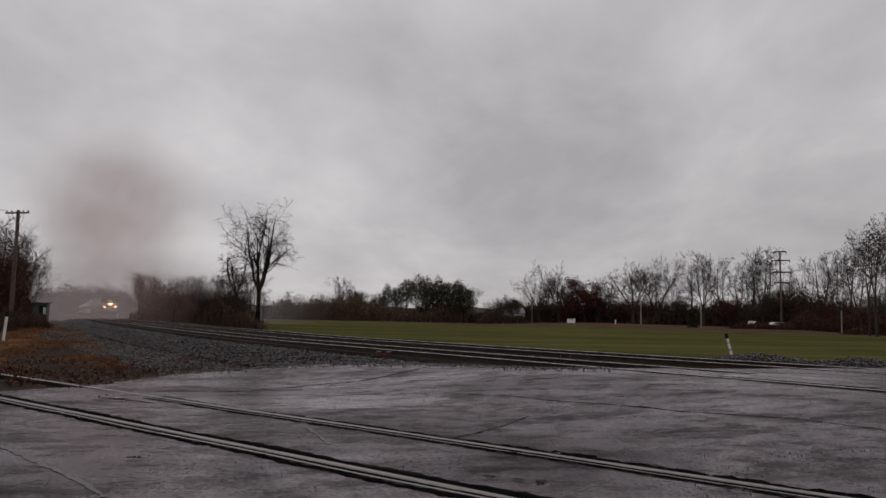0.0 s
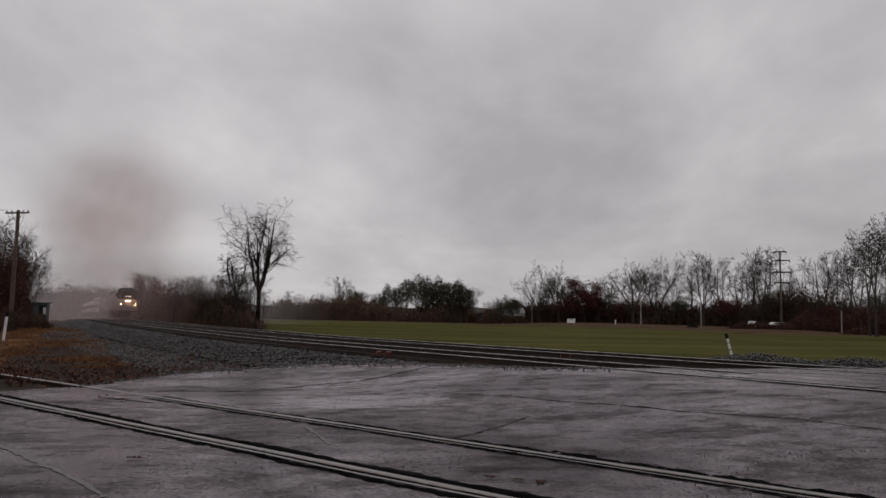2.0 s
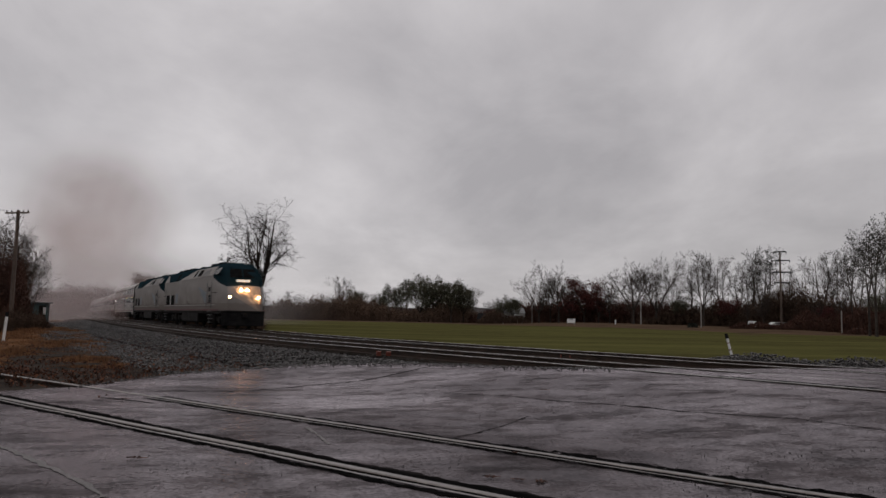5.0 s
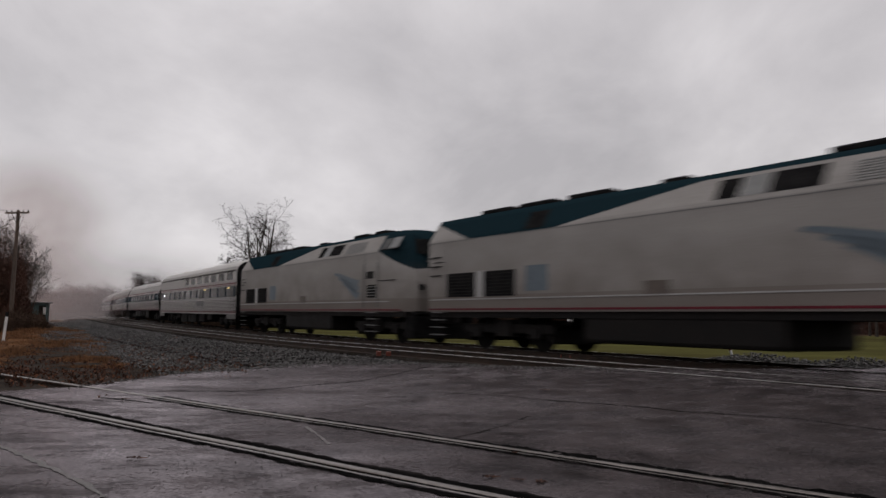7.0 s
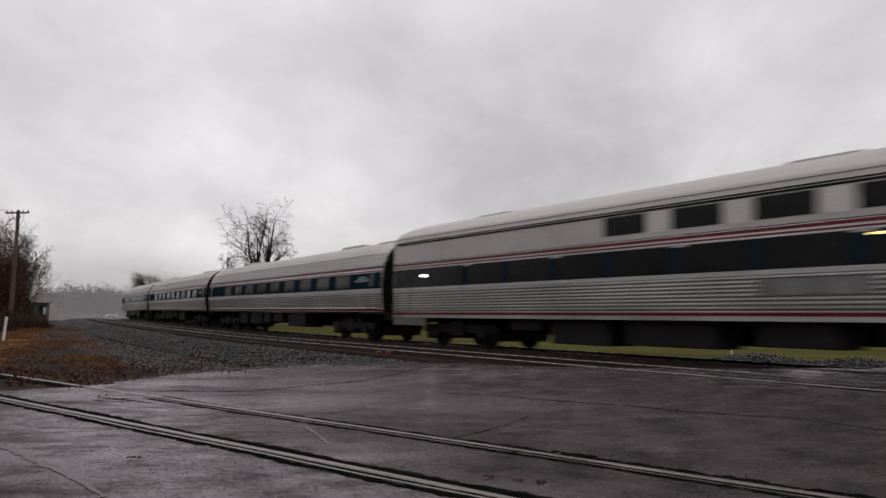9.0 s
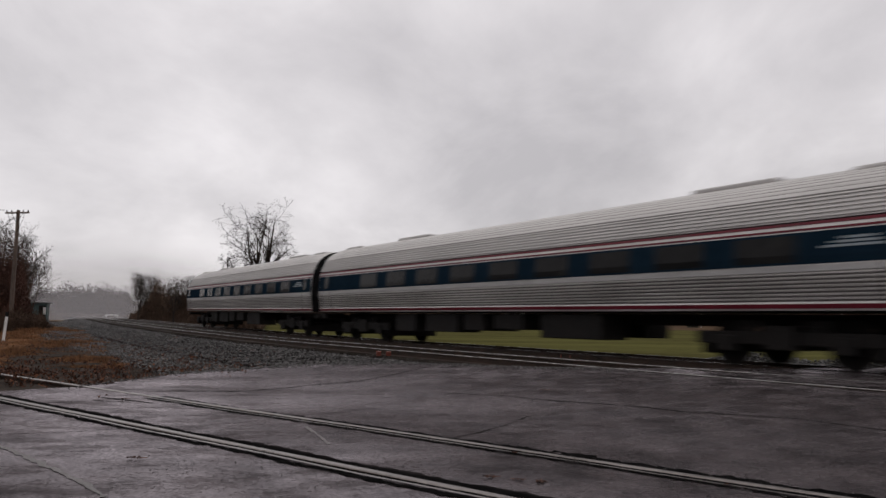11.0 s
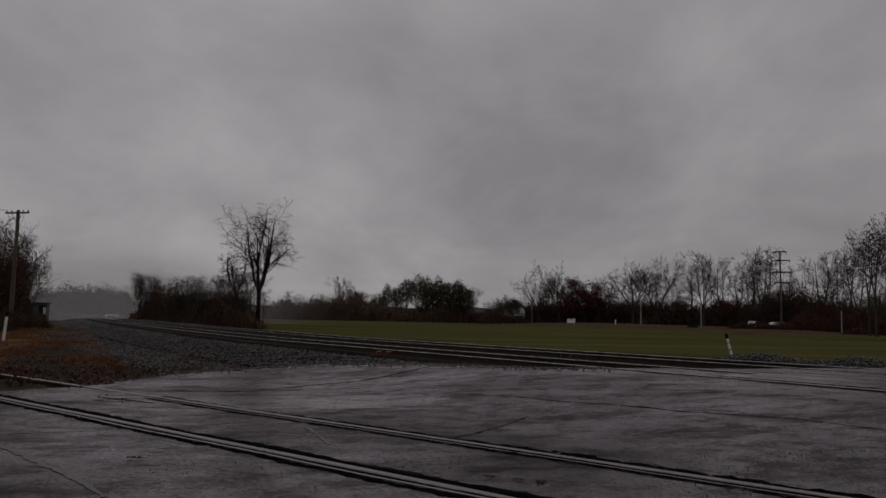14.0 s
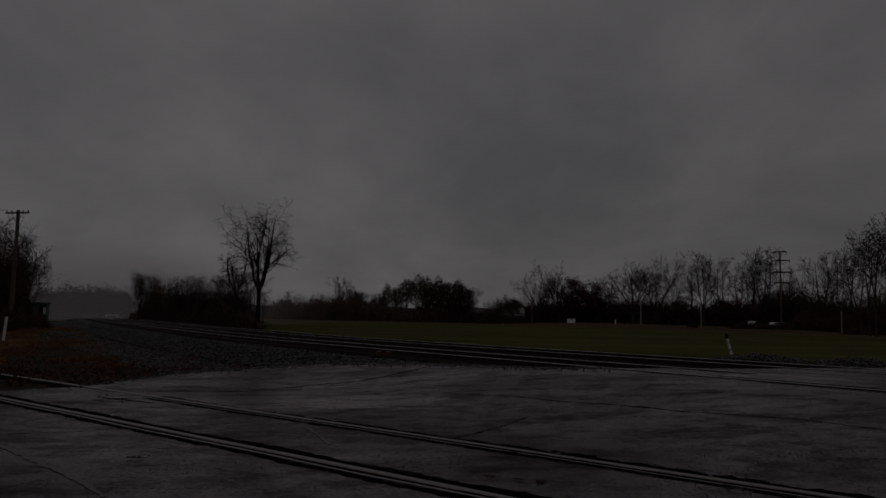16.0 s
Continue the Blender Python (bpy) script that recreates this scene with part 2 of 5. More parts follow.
BOARD = glowing("lit_number_board", (1.0, 0.92, 0.8), 0.35)


# ---------------------------------------------------------------- mesh helpers
def link_mesh(name, verts, faces, material, parent=None, label="", smooth=False):
    me = bpy.data.meshes.new(name)
    me.from_pydata([tuple(v) for v in verts], [], faces)
    me.materials.append(material)
    if smooth:
        me.polygons.foreach_set("use_smooth", [True] * len(me.polygons))
    me.update()
    ob = new(name, me)
    if parent:
        ob.parent = parent
    if label:
        tagged(ob, label)
    return ob


def part(name, bm, material, parent=None, label="", smooth=False):
    me = bpy.data.meshes.new(name)
    bmesh.ops.recalc_face_normals(bm, faces=bm.faces)
    bm.to_mesh(me)
    bm.free()
    me.materials.append(material)
    if smooth:
        me.polygons.foreach_set("use_smooth", [True] * len(me.polygons))
    ob = new(name, me)
    if parent:
        ob.parent = parent
    if label:
        tagged(ob, label)
    return ob


def box(bm, x0, x1, y0, y1, z0, z1, bevel=0.0):
    g = bmesh.ops.create_cube(bm, size=1, matrix=Matrix.Translation(((x0 + x1) / 2, (y0 + y1) / 2, (z0 + z1) / 2)) @ Matrix.Diagonal((abs(x1 - x0), abs(y1 - y0), abs(z1 - z0), 1)))
    if bevel:
        edges = list({e for v in g["verts"] for e in v.link_edges})
        bmesh.ops.bevel(bm, geom=edges, offset=bevel, segments=2, affect="EDGES", profile=0.5)
    return bm


def boxes(*rows, bevel=0.0):
    bm = bmesh.new()
    for r in rows:
        box(bm, *r, bevel=bevel)
    return bm


def rod(bm, a, b, r0, r1=None, sides=8):
    a, b = Vector(a), Vector(b)
    d = b - a
    bmesh.ops.create_cone(bm, cap_ends=True, segments=sides, radius1=r0, radius2=r0 if r1 is None else r1, depth=d.length,
                          matrix=Matrix.Translation((a + b) / 2) @ d.to_track_quat("Z", "Y").to_matrix().to_4x4())
    return bm


def sweep(profile, xs, shift=None, caps=False):
    """A skin drawn from an open outline of (y, z) along x stations; shift(i, x, y, z) may reshape a station."""
    bm = bmesh.new()
    rings = []
    for i, x in enumerate(xs):
        ring = []
        for y, z in profile:
            ring.append(bm.verts.new(shift(i, x, y, z) if shift else (x, y, z)))
        rings.append(ring)
    for a, b in zip(rings, rings[1:]):
        for j in range(len(profile) - 1):
            bm.faces.new((a[j], a[j + 1], b[j + 1], b[j]))
    if caps:
        bm.faces.new(rings[0]); bm.faces.new(rings[-1])
    return bm


def empty(name, label, category, group="", kind=""):
    return tagged(new(name), label, category, group, kind)


# ---------------------------------------------------------------- the railway line's course
STEP = 0.5
S0 = -260.0


def course():
    """The far track's centre line: distance s grows away from the crossing. Gentle curve, straight beyond."""
    s = np.arange(S0, 420.0, STEP)
    k = np.where(s < -15, 0.0, np.where(s < 0, -0.002028, -0.002028 + 1.669e-5 * np.minimum(s, 121.5)))
    i0 = int(round(-S0 / STEP))
    h = np.cumsum(k) * STEP
    h = h - h[i0] + 2.16878
    x = np.cumsum(np.cos(h)) * STEP
    y = np.cumsum(np.sin(h)) * STEP
    return s, x - x[i0] + 7.6207, y - y[i0] + 16.0445, h


CS, CX, CY, CH = course()


def grade(s):
    return 0.0055 * min(max(s - 22.0, 0.0), 70.0)


def on_track(s, o=0.0):
    """Plan place at distance s along, o metres towards the near side."""
    x, y, h = np.interp(s, CS, CX), np.interp(s, CS, CY), np.interp(s, CS, CH)
    return float(x - math.sin(h) * o), float(y + math.cos(h) * o), float(h)


def to_track(x, y):
    """Nearest s and the signed offset of a plan place."""
    d = (CX - x) ** 2 + (CY - y) ** 2
    i = int(np.argmin(d))
    h = CH[i]
    return float(CS[i]), float(-(x - CX[i]) * math.sin(h) + (y - CY[i]) * math.cos(h))


GAP = 3.96
ROAD_Z = -0.272


def mixed(a, b, t):
    t = min(1.0, max(0.0, t))
    t = t * t * (3 - 2 * t)
    return a + (b - a) * t


def road_height(x, y):
    s, o = to_track(x, y)
    return mixed(-0.022, ROAD_Z, (o - 5.4) / 5.5)


def field_height(x, y):
    yy = min(y, 330.0)
    rise = mixed(0.0, 1.0, (x - 8.0) / 40.0) * 1.15 * mixed(0.0, 1.0, (yy - 112.0) / 95.0)
    return -0.62 + 0.0055 * max(0.0, 0.87 * yy - 0.9 * x - 60.0) + rise


def ground_height(x, y):
    s, o = to_track(x, y)
    if s > 250 or s < -200:
        return field_height(x, y) if y > 0 else -0.34
    g = grade(s)
    if o < -2.0:
        return mixed(-0.30 + g, field_height(x, y), (-o - 2.2) / 2.4)
    if o < 6.2:
        return -0.30 + g
    return mixed(-0.30 + g, -0.42 + 0.4 * g, (o - 6.2) / 2.0) + (mixed(0, 0.08, (o - 9) / 2) if s > 0 else 0)


def road_top(x):
    """The far edge of the paving as a function of x."""
    xs = (-40, -6.6, -5.5, -5.25, -5.0, -4.5, -3.6, -2.6, -1.5, -0.5, 0.25, 1.0, 1.9, 2.6, 4.0, 7.4, 9.9, 10.6, 20, 32)
    ys = (10.2, 10.5, 11.6, 13.2, 14.8, 15.8, 16.35, 16.6, 16.35, 15.95, 15.4, 14.85, 14.35, 14.35, 14.75, 15.7, 16.5, 15.7, 1.9, -15.0)
    return float(np.interp(x, xs, ys)) + 0.10 * noise.noise(Vector((x * 1.7, 3.1, 0))) + 0.05 * noise.noise(Vector((x * 6.0, 7.7, 0)))


def on_road(x, y):
    return -40 < x < 32 and -10 < y < road_top(x)


# ---------------------------------------------------------------- ground
def make_ground():
    rads = [0.0, 2.0]
    while rads[-1] < 2600:
        rads.append(rads[-1] * 1.045 + 0.05)
    na = 288
    verts, faces = [], []
    for r in rads:
        for a in range(na):
            t = 2 * math.pi * a / na
            x, y = r * math.cos(t), r * math.sin(t)
            z = ground_height(x, y)
            if on_road(x, y) or on_road(x, y - 0.4):
                z = min(z, road_height(x, y)) - 0.14
            s, o = to_track(x, y)
            if -60 < s < 240 and -4.6 < o < 8.6:
                z -= 0.12
            verts.append((x, y, z + 0.02 * noise.noise(Vector((x * 0.4, y * 0.4, 0)))))
    for i in range(len(rads) - 1):
        for a in range(na):
            b = (a + 1) % na
            faces.append((i * na + a, i * na + b, (i + 1) * na + b, (i + 1) * na + a))
    g = link_mesh("ground", verts, faces, EARTH, smooth=True)
    tagged(g, "wet dark earth and fine gravel beside the railway", "ground", kind="structure")


def strip_between(name, o0, o1, s0, s1, ds, no, height, material):
    verts, faces = [], []
    n = int((s1 - s0) / ds)
    for i in range(n + 1):
        s = s0 + ds * i
        for j in range(no + 1):
            o = o0 + (o1 - o0) * j / no
            x, y, h = on_track(s, o)
            verts.append((x, y, height(s, o, x, y)))
    for i in range(n):
        for j in range(no):
            a = i * (no + 1) + j
            faces.append((a, a + 1, a + no + 2, a + no + 1))
    return link_mesh(name, verts, faces, material, smooth=True)


def ballast_height(s, o, x, y):
    g = grade(s)
    z = -0.21 + g
    if o < -2.3:
        z = mixed(z, -0.72 + g * 0.6, (-o - 2.3) / 2.2)
    if o > 6.0:
        z = mixed(z, -0.40 + 0.4 * g, (o - 6.0) / 2.6)
    if s < 1.2:
        z -= 0.10 if o > -2.6 else 0.0
    return z + 0.035 * noise.noise(Vector((x * 2.1, y * 2.1, 0))) + 0.02 * noise.noise(Vector((x * 6, y * 6, 4)))


def make_field():
    # green crop on the far side of the line, then a brown margin
    verts, faces = [], []
    cols, rows = 120, 90
    for i in range(cols + 1):
        for j in range(rows + 1):
            s = -160 + 340 * i / cols
            d = 3.4 + 300 * (j / rows) ** 2.2
            x, y, h = on_track(s, -d)
            verts.append((x, y, field_height(x, y) + 0.10 + 0.03 * noise.noise(Vector((x * 0.3, y * 0.3, 2)))))
    for i in range(cols):
        for j in range(rows):
            a = i * (rows + 1) + j
            x, y, z = verts[a]
            far = 118 + 0.18 * abs(x - 40) + 3 * noise.noise(Vector((x * 0.05, 0, 0)))
            if x < 60:
                far += (60 - x) * 1.25
            if y < far and x > -0.236 * y + 0.8 * noise.noise(Vector((y * 0.3, 0, 0))):
                faces.append((a, a + 1, a + rows + 2, a + rows + 1))
    tagged(link_mesh("crop_field", verts, faces, GRASS, smooth=True), "low green winter crop on a flat field", "field", kind="structure")
    verts, faces = [], []
    for i in range(81):
        x = -60 + 3.4 * i
        for j in range(9):
            y = 105 + 26 * j
            verts.append((x, y, field_height(x, y) + 0.025 + 0.08 * (j / 8) + 0.012 * noise.noise(Vector((x * 0.2, y * 0.2, 5)))))
    for i in range(80):
        for j in range(8):
            a = i * 9 + j
            faces.append((a, a + 1, a + 10, a + 9))
    tagged(link_mesh("field_margin", verts, faces, STUBBLE, smooth=True), "brown stubble along the far edge of the field", "field", kind="structure")


def make_road():
    xs = list(np.arange(-40, -8, 1.0)) + list(np.arange(-8, 12, 0.1)) + list(np.arange(12, 32.1, 1.0))
    n2 = 90
    verts, faces = [], []
    for x in xs:
        top = road_top(x)
        ys = [-9 + (min(3.0, top - 2) + 9) * k / 12 for k in range(12)]
        y0 = min(3.0, top - 2)
        ys += [y0 + (top - y0) * k / n2 for k in range(n2 + 1)]
        for k, y in enumerate(ys):
            z = road_height(x, y) + 0.012 * noise.noise(Vector((x * 0.6, y * 0.6, 9))) + 0.003 * noise.noise(Vector((x * 7, y * 7, 2)))
            if k == len(ys) - 1:
                z -= 0.05
            verts.append((x, y, z))
        verts.append((x, top + 0.04, road_height(x, top) - 0.3))
    m = 12 + n2 + 2
    for i in range(len(xs) - 1):
        for k in range(m - 1):
            a = i * m + k
            faces.append((a, a + m, a + m + 1, a + 1))
    tagged(link_mesh("road_crossing", verts, faces, ASPHALT, smooth=True), "wet patched asphalt paving at a level crossing", "road", kind="structure")


# ---------------------------------------------------------------- tracks
def rail_mesh(name, places, parent, top_material, side_material, height=0.17):
    """A rail with head, web and foot along plan places (x, y, z of the head's top, heading)."""
    prof = ((-0.072, -height), (-0.072, -height + 0.015), (-0.012, -height + 0.035), (-0.012, -0.045), (-0.036, -0.035), (-0.036, -0.008),
            (-0.028, 0.0), (0.028, 0.0), (0.036, -0.008), (0.036, -0.035), (0.012, -0.045), (0.012, -height + 0.035), (0.072, -height + 0.015), (0.072, -height))
    verts, faces, mats = [], [], []
    m = len(prof)
    for x, y, z, h in places:
        for a, b in prof:
            verts.append((x - math.sin(h) * a, y + math.cos(h) * a, z + b))
    for i in range(len(places) - 1):
        for j in range(m - 1):
            a = i * m + j
            faces.append((a, a + 1, a + m + 1, a + m))
            mats.append(0 if 5 <= j <= 7 else 1)
    me = bpy.data.meshes.new(name)
    me.from_pydata(verts, [], faces)
    me.materials.append(top_material)
    me.materials.append(side_material)
    me.polygons.foreach_set("material_index", mats)
    ob = new(name, me)
    ob.parent = parent
    return ob


def tie_template():
    bm = boxes((-0.115, 0.115, -1.3, 1.3, -0.17, 0.0), bevel=0.0)
    me = bpy.data.meshes.new("tie")
    bm.to_mesh(me)
    bm.free()
    me.materials.append(TIE)
    return me


def make_tracks():
    tie = tie_template()
    for centre, label in ((0.0, "main railway track carrying the train, wet polished rails"), (GAP, "second main railway track with wet polished rails on dark ballast")):
        track = empty("railway_track", label, "railway track", "main line tracks", "structure")
        for side in (-0.7175 - 0.036, 0.7175 + 0.036):
            places = []
            for s in np.arange(-60, 240, 1.0):
                x, y, h = on_track(s, centre + side)
                places.append((x, y, grade(s), h))
            rail_mesh("rail", places, track, RAILTOP, RAIL)
        s = 1.6
        while s < 140:
            x, y, h = on_track(s, centre)
            t = new("tie", tie)
            t.parent = track
            t.matrix_basis = pose(x, y, grade(s) - 0.165, 0, 0, math.degrees(h) + random.uniform(-1.2, 1.2))
            s += 0.53 if s < 90 else 1.06
    spur = empty("spur_track", "disused spur track, dull rails sunk in wet asphalt", "railway track", "", "structure")
    d = Vector((0.769, -0.639)); nrm = Vector((0.639, 0.769))
    ang = math.atan2(d.y, d.x)
    for c in (4.69 - 0.7535, 4.69 + 0.7535):
        places = []
        for u in np.arange(-40, 22, 0.5):
            p = nrm * c + d * u
            lift = 0.012
            places.append((p.x, p.y, ROAD_Z + lift, ang))
        rail_mesh("rail", places, spur, OLDTOP, RAIL)


make_ground()
tagged(strip_between("ballast_bed", -4.4, 8.8, -60, 240, 0.5, 44, ballast_height, BALLAST), "dark wet crushed stone bed under the tracks", "ballast", kind="structure")
make_field()
make_road()
make_tracks()


# ---------------------------------------------------------------- the train
WARMLAMP = glowing("lit_warm_lamp", (1.0, 0.7, 0.25), 1.5)
PALEBLUE = surface("pale_blue_emblem_paint", (0.16, 0.19, 0.21), (0.24, 0.27, 0.29), 1.0, 0.45, 0.1)
FADEDBROWN = surface("dirty_brown_panel", (0.06, 0.046, 0.038), (0.12, 0.095, 0.08), 2.0, 0.6, 0.1)
FADED = surface("faded_blue_grey_paint", (0.07, 0.095, 0.12), (0.11, 0.14, 0.165), 1.0, 0.45, 0.1)


def disc_wheel(r, w=0.13):
    bm = bmesh.new()
    for rad, y0, y1 in ((r, -w / 2, w / 2), (r + 0.028, w / 2 - 0.03, w / 2), (r * 0.35, -w / 2 - 0.05, -w / 2)):
        bmesh.ops.create_cone(bm, cap_ends=True, segments=24, radius1=rad, radius2=rad, depth=y1 - y0,
                              matrix=Matrix.Translation((0, (y0 + y1) / 2, 0)) @ Matrix.Rotation(radians(90), 4, "X"))
    me = bpy.data.meshes.new("wheel")
    bm.to_mesh(me)
    bm.free()
    me.materials.append(UNDER)
    return me


WHEELS = {r: disc_wheel(r) for r in (0.46, 0.51)}


def truck(parent, x, base, r):
    bm = boxes((x - base / 2 - 0.75, x + base / 2 + 0.75, -1.12, -0.98, r - 0.02, r + 0.25),
               (x - base / 2 - 0.75, x + base / 2 + 0.75, 0.98, 1.12, r - 0.02, r + 0.25),
               (x - 0.35, x + 0.35, -1.2, 1.2, r - 0.12, r + 0.38),
               (x - base / 2 - 0.22, x - base / 2 + 0.22, -1.2, 1.2, r - 0.17, r + 0.17),
               (x + base / 2 - 0.22, x + base / 2 + 0.22, -1.2, 1.2, r - 0.17, r + 0.17),
               (x - base / 2 - 0.62, x - base / 2 - 0.5, -1.1, 1.1, 0.22, r + 0.1),
               (x + base / 2 + 0.5, x + base / 2 + 0.62, -1.1, 1.1, 0.22, r + 0.1), bevel=0.03)
    for sx in (-1, 1):
        for sy in (-1.05, 1.05):
            for k in (-0.13, 0.13):
                rod(bm, (x + sx * 0.75 + k, sy, r + 0.1), (x + sx * 0.75 + k, sy, r + 0.48), 0.09, sides=10)
    t = part("truck", bm, UNDER, parent)
    for dx in (-base / 2, base / 2):
        for sy in (-1, 1):
            w = new("wheel", WHEELS[r])
            w.parent = t
            w.matrix_basis = pose(x + dx, sy * 0.78, r, 0, 0, 0 if sy > 0 else 180)
        part("axle", rod(bmesh.new(), (x + dx, -0.8, r), (x + dx, 0.8, r), 0.08), UNDER, t)


def side_strip(name, half, z0, z1, x0, x1, side, material, parent, proud=0.006, label=""):
    """A thin plate that follows the side's outline between two heights."""
    n = 4
    prof_out, prof_in = [], []
    for k in range(n + 1):
        z = z0 + (z1 - z0) * k / n
        prof_out.append((side * (half(z) + proud), z))
        prof_in.append((side * (half(z) - 0.01), z))
    bm = sweep(prof_out + prof_in[::-1] + prof_out[:1], (x0, x1))
    for x in (x0, x1):
        bm.faces.new([bm.verts.new((x, y, z)) for y, z in prof_out + prof_in[::-1]])
    return part(name, bm, material, parent, label)


def outline(half, z0, z1, n):
    return [(half(z0 + (z1 - z0) * k / n), z0 + (z1 - z0) * k / n) for k in range(n + 1)]


def fluted(half, z0, z1, ribs, depth=0.03):
    """Outline points with raised ribs."""
    pts = []
    p = (z1 - z0) / ribs
    for k in range(ribs):
        z = z0 + k * p
        for f, d in ((0.0, 0.0), (0.42, 0.0), (0.52, depth), (0.9, depth)):
            pts.append((half(z + f * p) - depth + d, z + f * p))
    pts.append((half(z1) - depth, z1))
    return pts


def undercar(car, x0, x1, seed):
    rnd = random.Random(seed)
    x = x0
    while x < x1:
        w = rnd.uniform(1.0, 2.6)
        z = rnd.uniform(0.22, 0.60)
        if x + w < x1:
            part("equipment_box", boxes((x, x + w, -1.3, -0.35, z, 1.06), bevel=0.03), UNDER, car)
            part("equipment_box", boxes((x + 0.2, x + w, 0.35, 1.3, z + 0.05, 1.06), bevel=0.03), UNDER, car)
        x += w + rnd.uniform(0.3, 1.3)
    part("centre_sill", boxes((x0 - 6, x1 + 6, -0.2, 0.2, 0.8, 1.08)), UNDER, car)


def car_ends(car, length, material, roof_prof):
    for e in (-1, 1):
        x = e * (length / 2 - 0.42)
        bm = bmesh.new()
        bm.faces.new([bm.verts.new((x, y, z)) for y, z in roof_prof])
        part("end_wall", bm, material, car)
        part("diaphragm", boxes((x if e > 0 else x - 0.38, x + 0.38 if e > 0 else x, -0.62, 0.62, 1.12, 3.35), bevel=0.05), RUBBER, car, "black rubber gangway diaphragm")
        part("end_post", boxes((x if e > 0 else x - 0.2, x + 0.2 if e > 0 else x, -0.95, -0.72, 1.1, 3.3)), BLACK, car)
        part("end_post", boxes((x if e > 0 else x - 0.2, x + 0.2 if e > 0 else x, 0.72, 0.95, 1.1, 3.3)), BLACK, car)
        part("coupler", boxes((x if e > 0 else x - 0.46, x + 0.46 if e > 0 else x, -0.14, 0.14, 0.72, 1.0), bevel=0.04), UNDER, car)
        part("buffer_step", boxes((x - 0.25, x + 0.25, -1.3, 1.3, 0.85, 1.02), bevel=0.02), UNDER, car)


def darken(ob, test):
    """Give the recessed faces the dark groove steel: the shade between ribs is put into the colour."""
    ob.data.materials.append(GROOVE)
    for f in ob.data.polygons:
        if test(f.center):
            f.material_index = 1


def passenger_car(kind):
    length = 26.0
    xe = length / 2 - 0.42
    if kind == "tube":
        car = empty("passenger_car", "fluted stainless steel passenger coach with a blue window band", "train car", "train cars")
        zs = (0.98, 1.3, 1.8, 2.2, 2.7, 3.0, 3.34, 3.61, 3.79, 3.90, 3.97)
        hs = (1.46, 1.53, 1.585, 1.595, 1.555, 1.48, 1.33, 1.10, 0.84, 0.55, 0.0)
        half = lambda z: float(np.interp(z, zs, hs))
        low = outline(half, 1.13, 1.24, 2) + fluted(half, 1.30, 1.86, 7)
        mid = outline(half, 1.87, 2.80, 5)
        high = fluted(half, 2.86, 3.36, 6)
        crown = []
        zz = [3.38, 3.475, 3.57, 3.65, 3.72, 3.78, 3.835, 3.875, 3.91, 3.94, 3.97]
        for a, b in zip(zz, zz[1:]):
            crown += [(half(a), a), (half(a) - 0.35 * (half(a) - half(b)), a + (b - a) * 0.35 + 0.012), (half(a) - 0.8 * (half(a) - half(b)), a + (b - a) * 0.8 + 0.012)]
        crown = crown + [(0.0, 3.97)]
        band, stripes, sill, white = (2.01, 2.63), ((2.655, 2.70), (2.765, 2.825)), (1.17, 1.26), (1.87, 1.985)
        bot = 1.13
        fl0, fl1 = 1.30, 1.86
    else:
        car = empty("passenger_car", "tall pale sleeping car with two rows of windows over fluted steel", "train car", "train cars")
        zs = (0.95, 1.2, 3.55, 3.78, 4.0, 4.15, 4.25, 4.32)
        hs = (1.53, 1.56, 1.56, 1.50, 1.27, 0.95, 0.6, 0.0)
        half = lambda z: float(np.interp(z, zs, hs))
        low = outline(half, 0.92, 1.11, 2) + fluted(half, 1.13, 1.84, 8)
        mid = outline(half, 1.85, 2.82, 5)
        high = outline(half, 2.84, 3.54, 5)
        crown = outline(half, 3.58, 4.32, 14)
        band, stripes, sill, white = (1.955, 2.60), ((2.645, 2.685), (2.73, 2.80)), (1.02, 1.095), (1.855, 1.94)
        bot = 0.92
        fl0, fl1 = 1.13, 1.84
    # taper of the ends' roof
    xs = [-xe, -xe + 0.25, -xe + 0.9, -4, 4, xe - 0.9, xe - 0.25, xe]

    def shift(i, x, y, z):
        e = max(0.0, abs(x) - (xe - 0.9)) / 0.9
        k = 1 - 0.008 * e * e
        return (x, y * k, z if z < 2.9 else 2.9 + (z - 2.9) * (1 - 0.06 * e * e))

    wall = low + mid
    for side in (-1, 1):
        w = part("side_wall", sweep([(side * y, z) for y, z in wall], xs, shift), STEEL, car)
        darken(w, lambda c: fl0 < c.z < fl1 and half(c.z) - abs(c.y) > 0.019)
    upper = high + crown
    full = [(-y, z) for y, z in upper] + [(y, z) for y, z in upper[::-1][1:]]
    if kind == "tube":
        roof = part("roof", sweep(full, xs, shift), ROOFST, car, "ribbed pale steel roof")
        bm = bmesh.new()
        for z in zz[:-1]:
            for side in (-1, 1):
                box(bm, -xe + 1, xe - 1, side * half(z) - 0.006, side * half(z) + 0.006, z - 0.004, z + 0.006)
        part("roof_joint", bm, GROOVE, car)
    else:
        for side in (-1, 1):
            part("upper_side", sweep([(side * y, z) for y, z in high], xs, shift), CREAM, car, "plain pale upper side")
        cr = [(-y, z) for y, z in crown] + [(y, z) for y, z in crown[::-1][1:]]
        part("roof", sweep(cr, xs, shift), CREAM, car, "smooth pale roof", True)
    ring = [shift(0, xe, y, z)[1:] for y, z in ([(-half(bot), bot), (-half(2.0), 2.0), (-half(2.8), 2.8)] + [q for q in full[::3]] + [(half(2.8), 2.8), (half(2.0), 2.0), (half(bot), bot)])]
    car_ends(car, length, BLACK, ring)
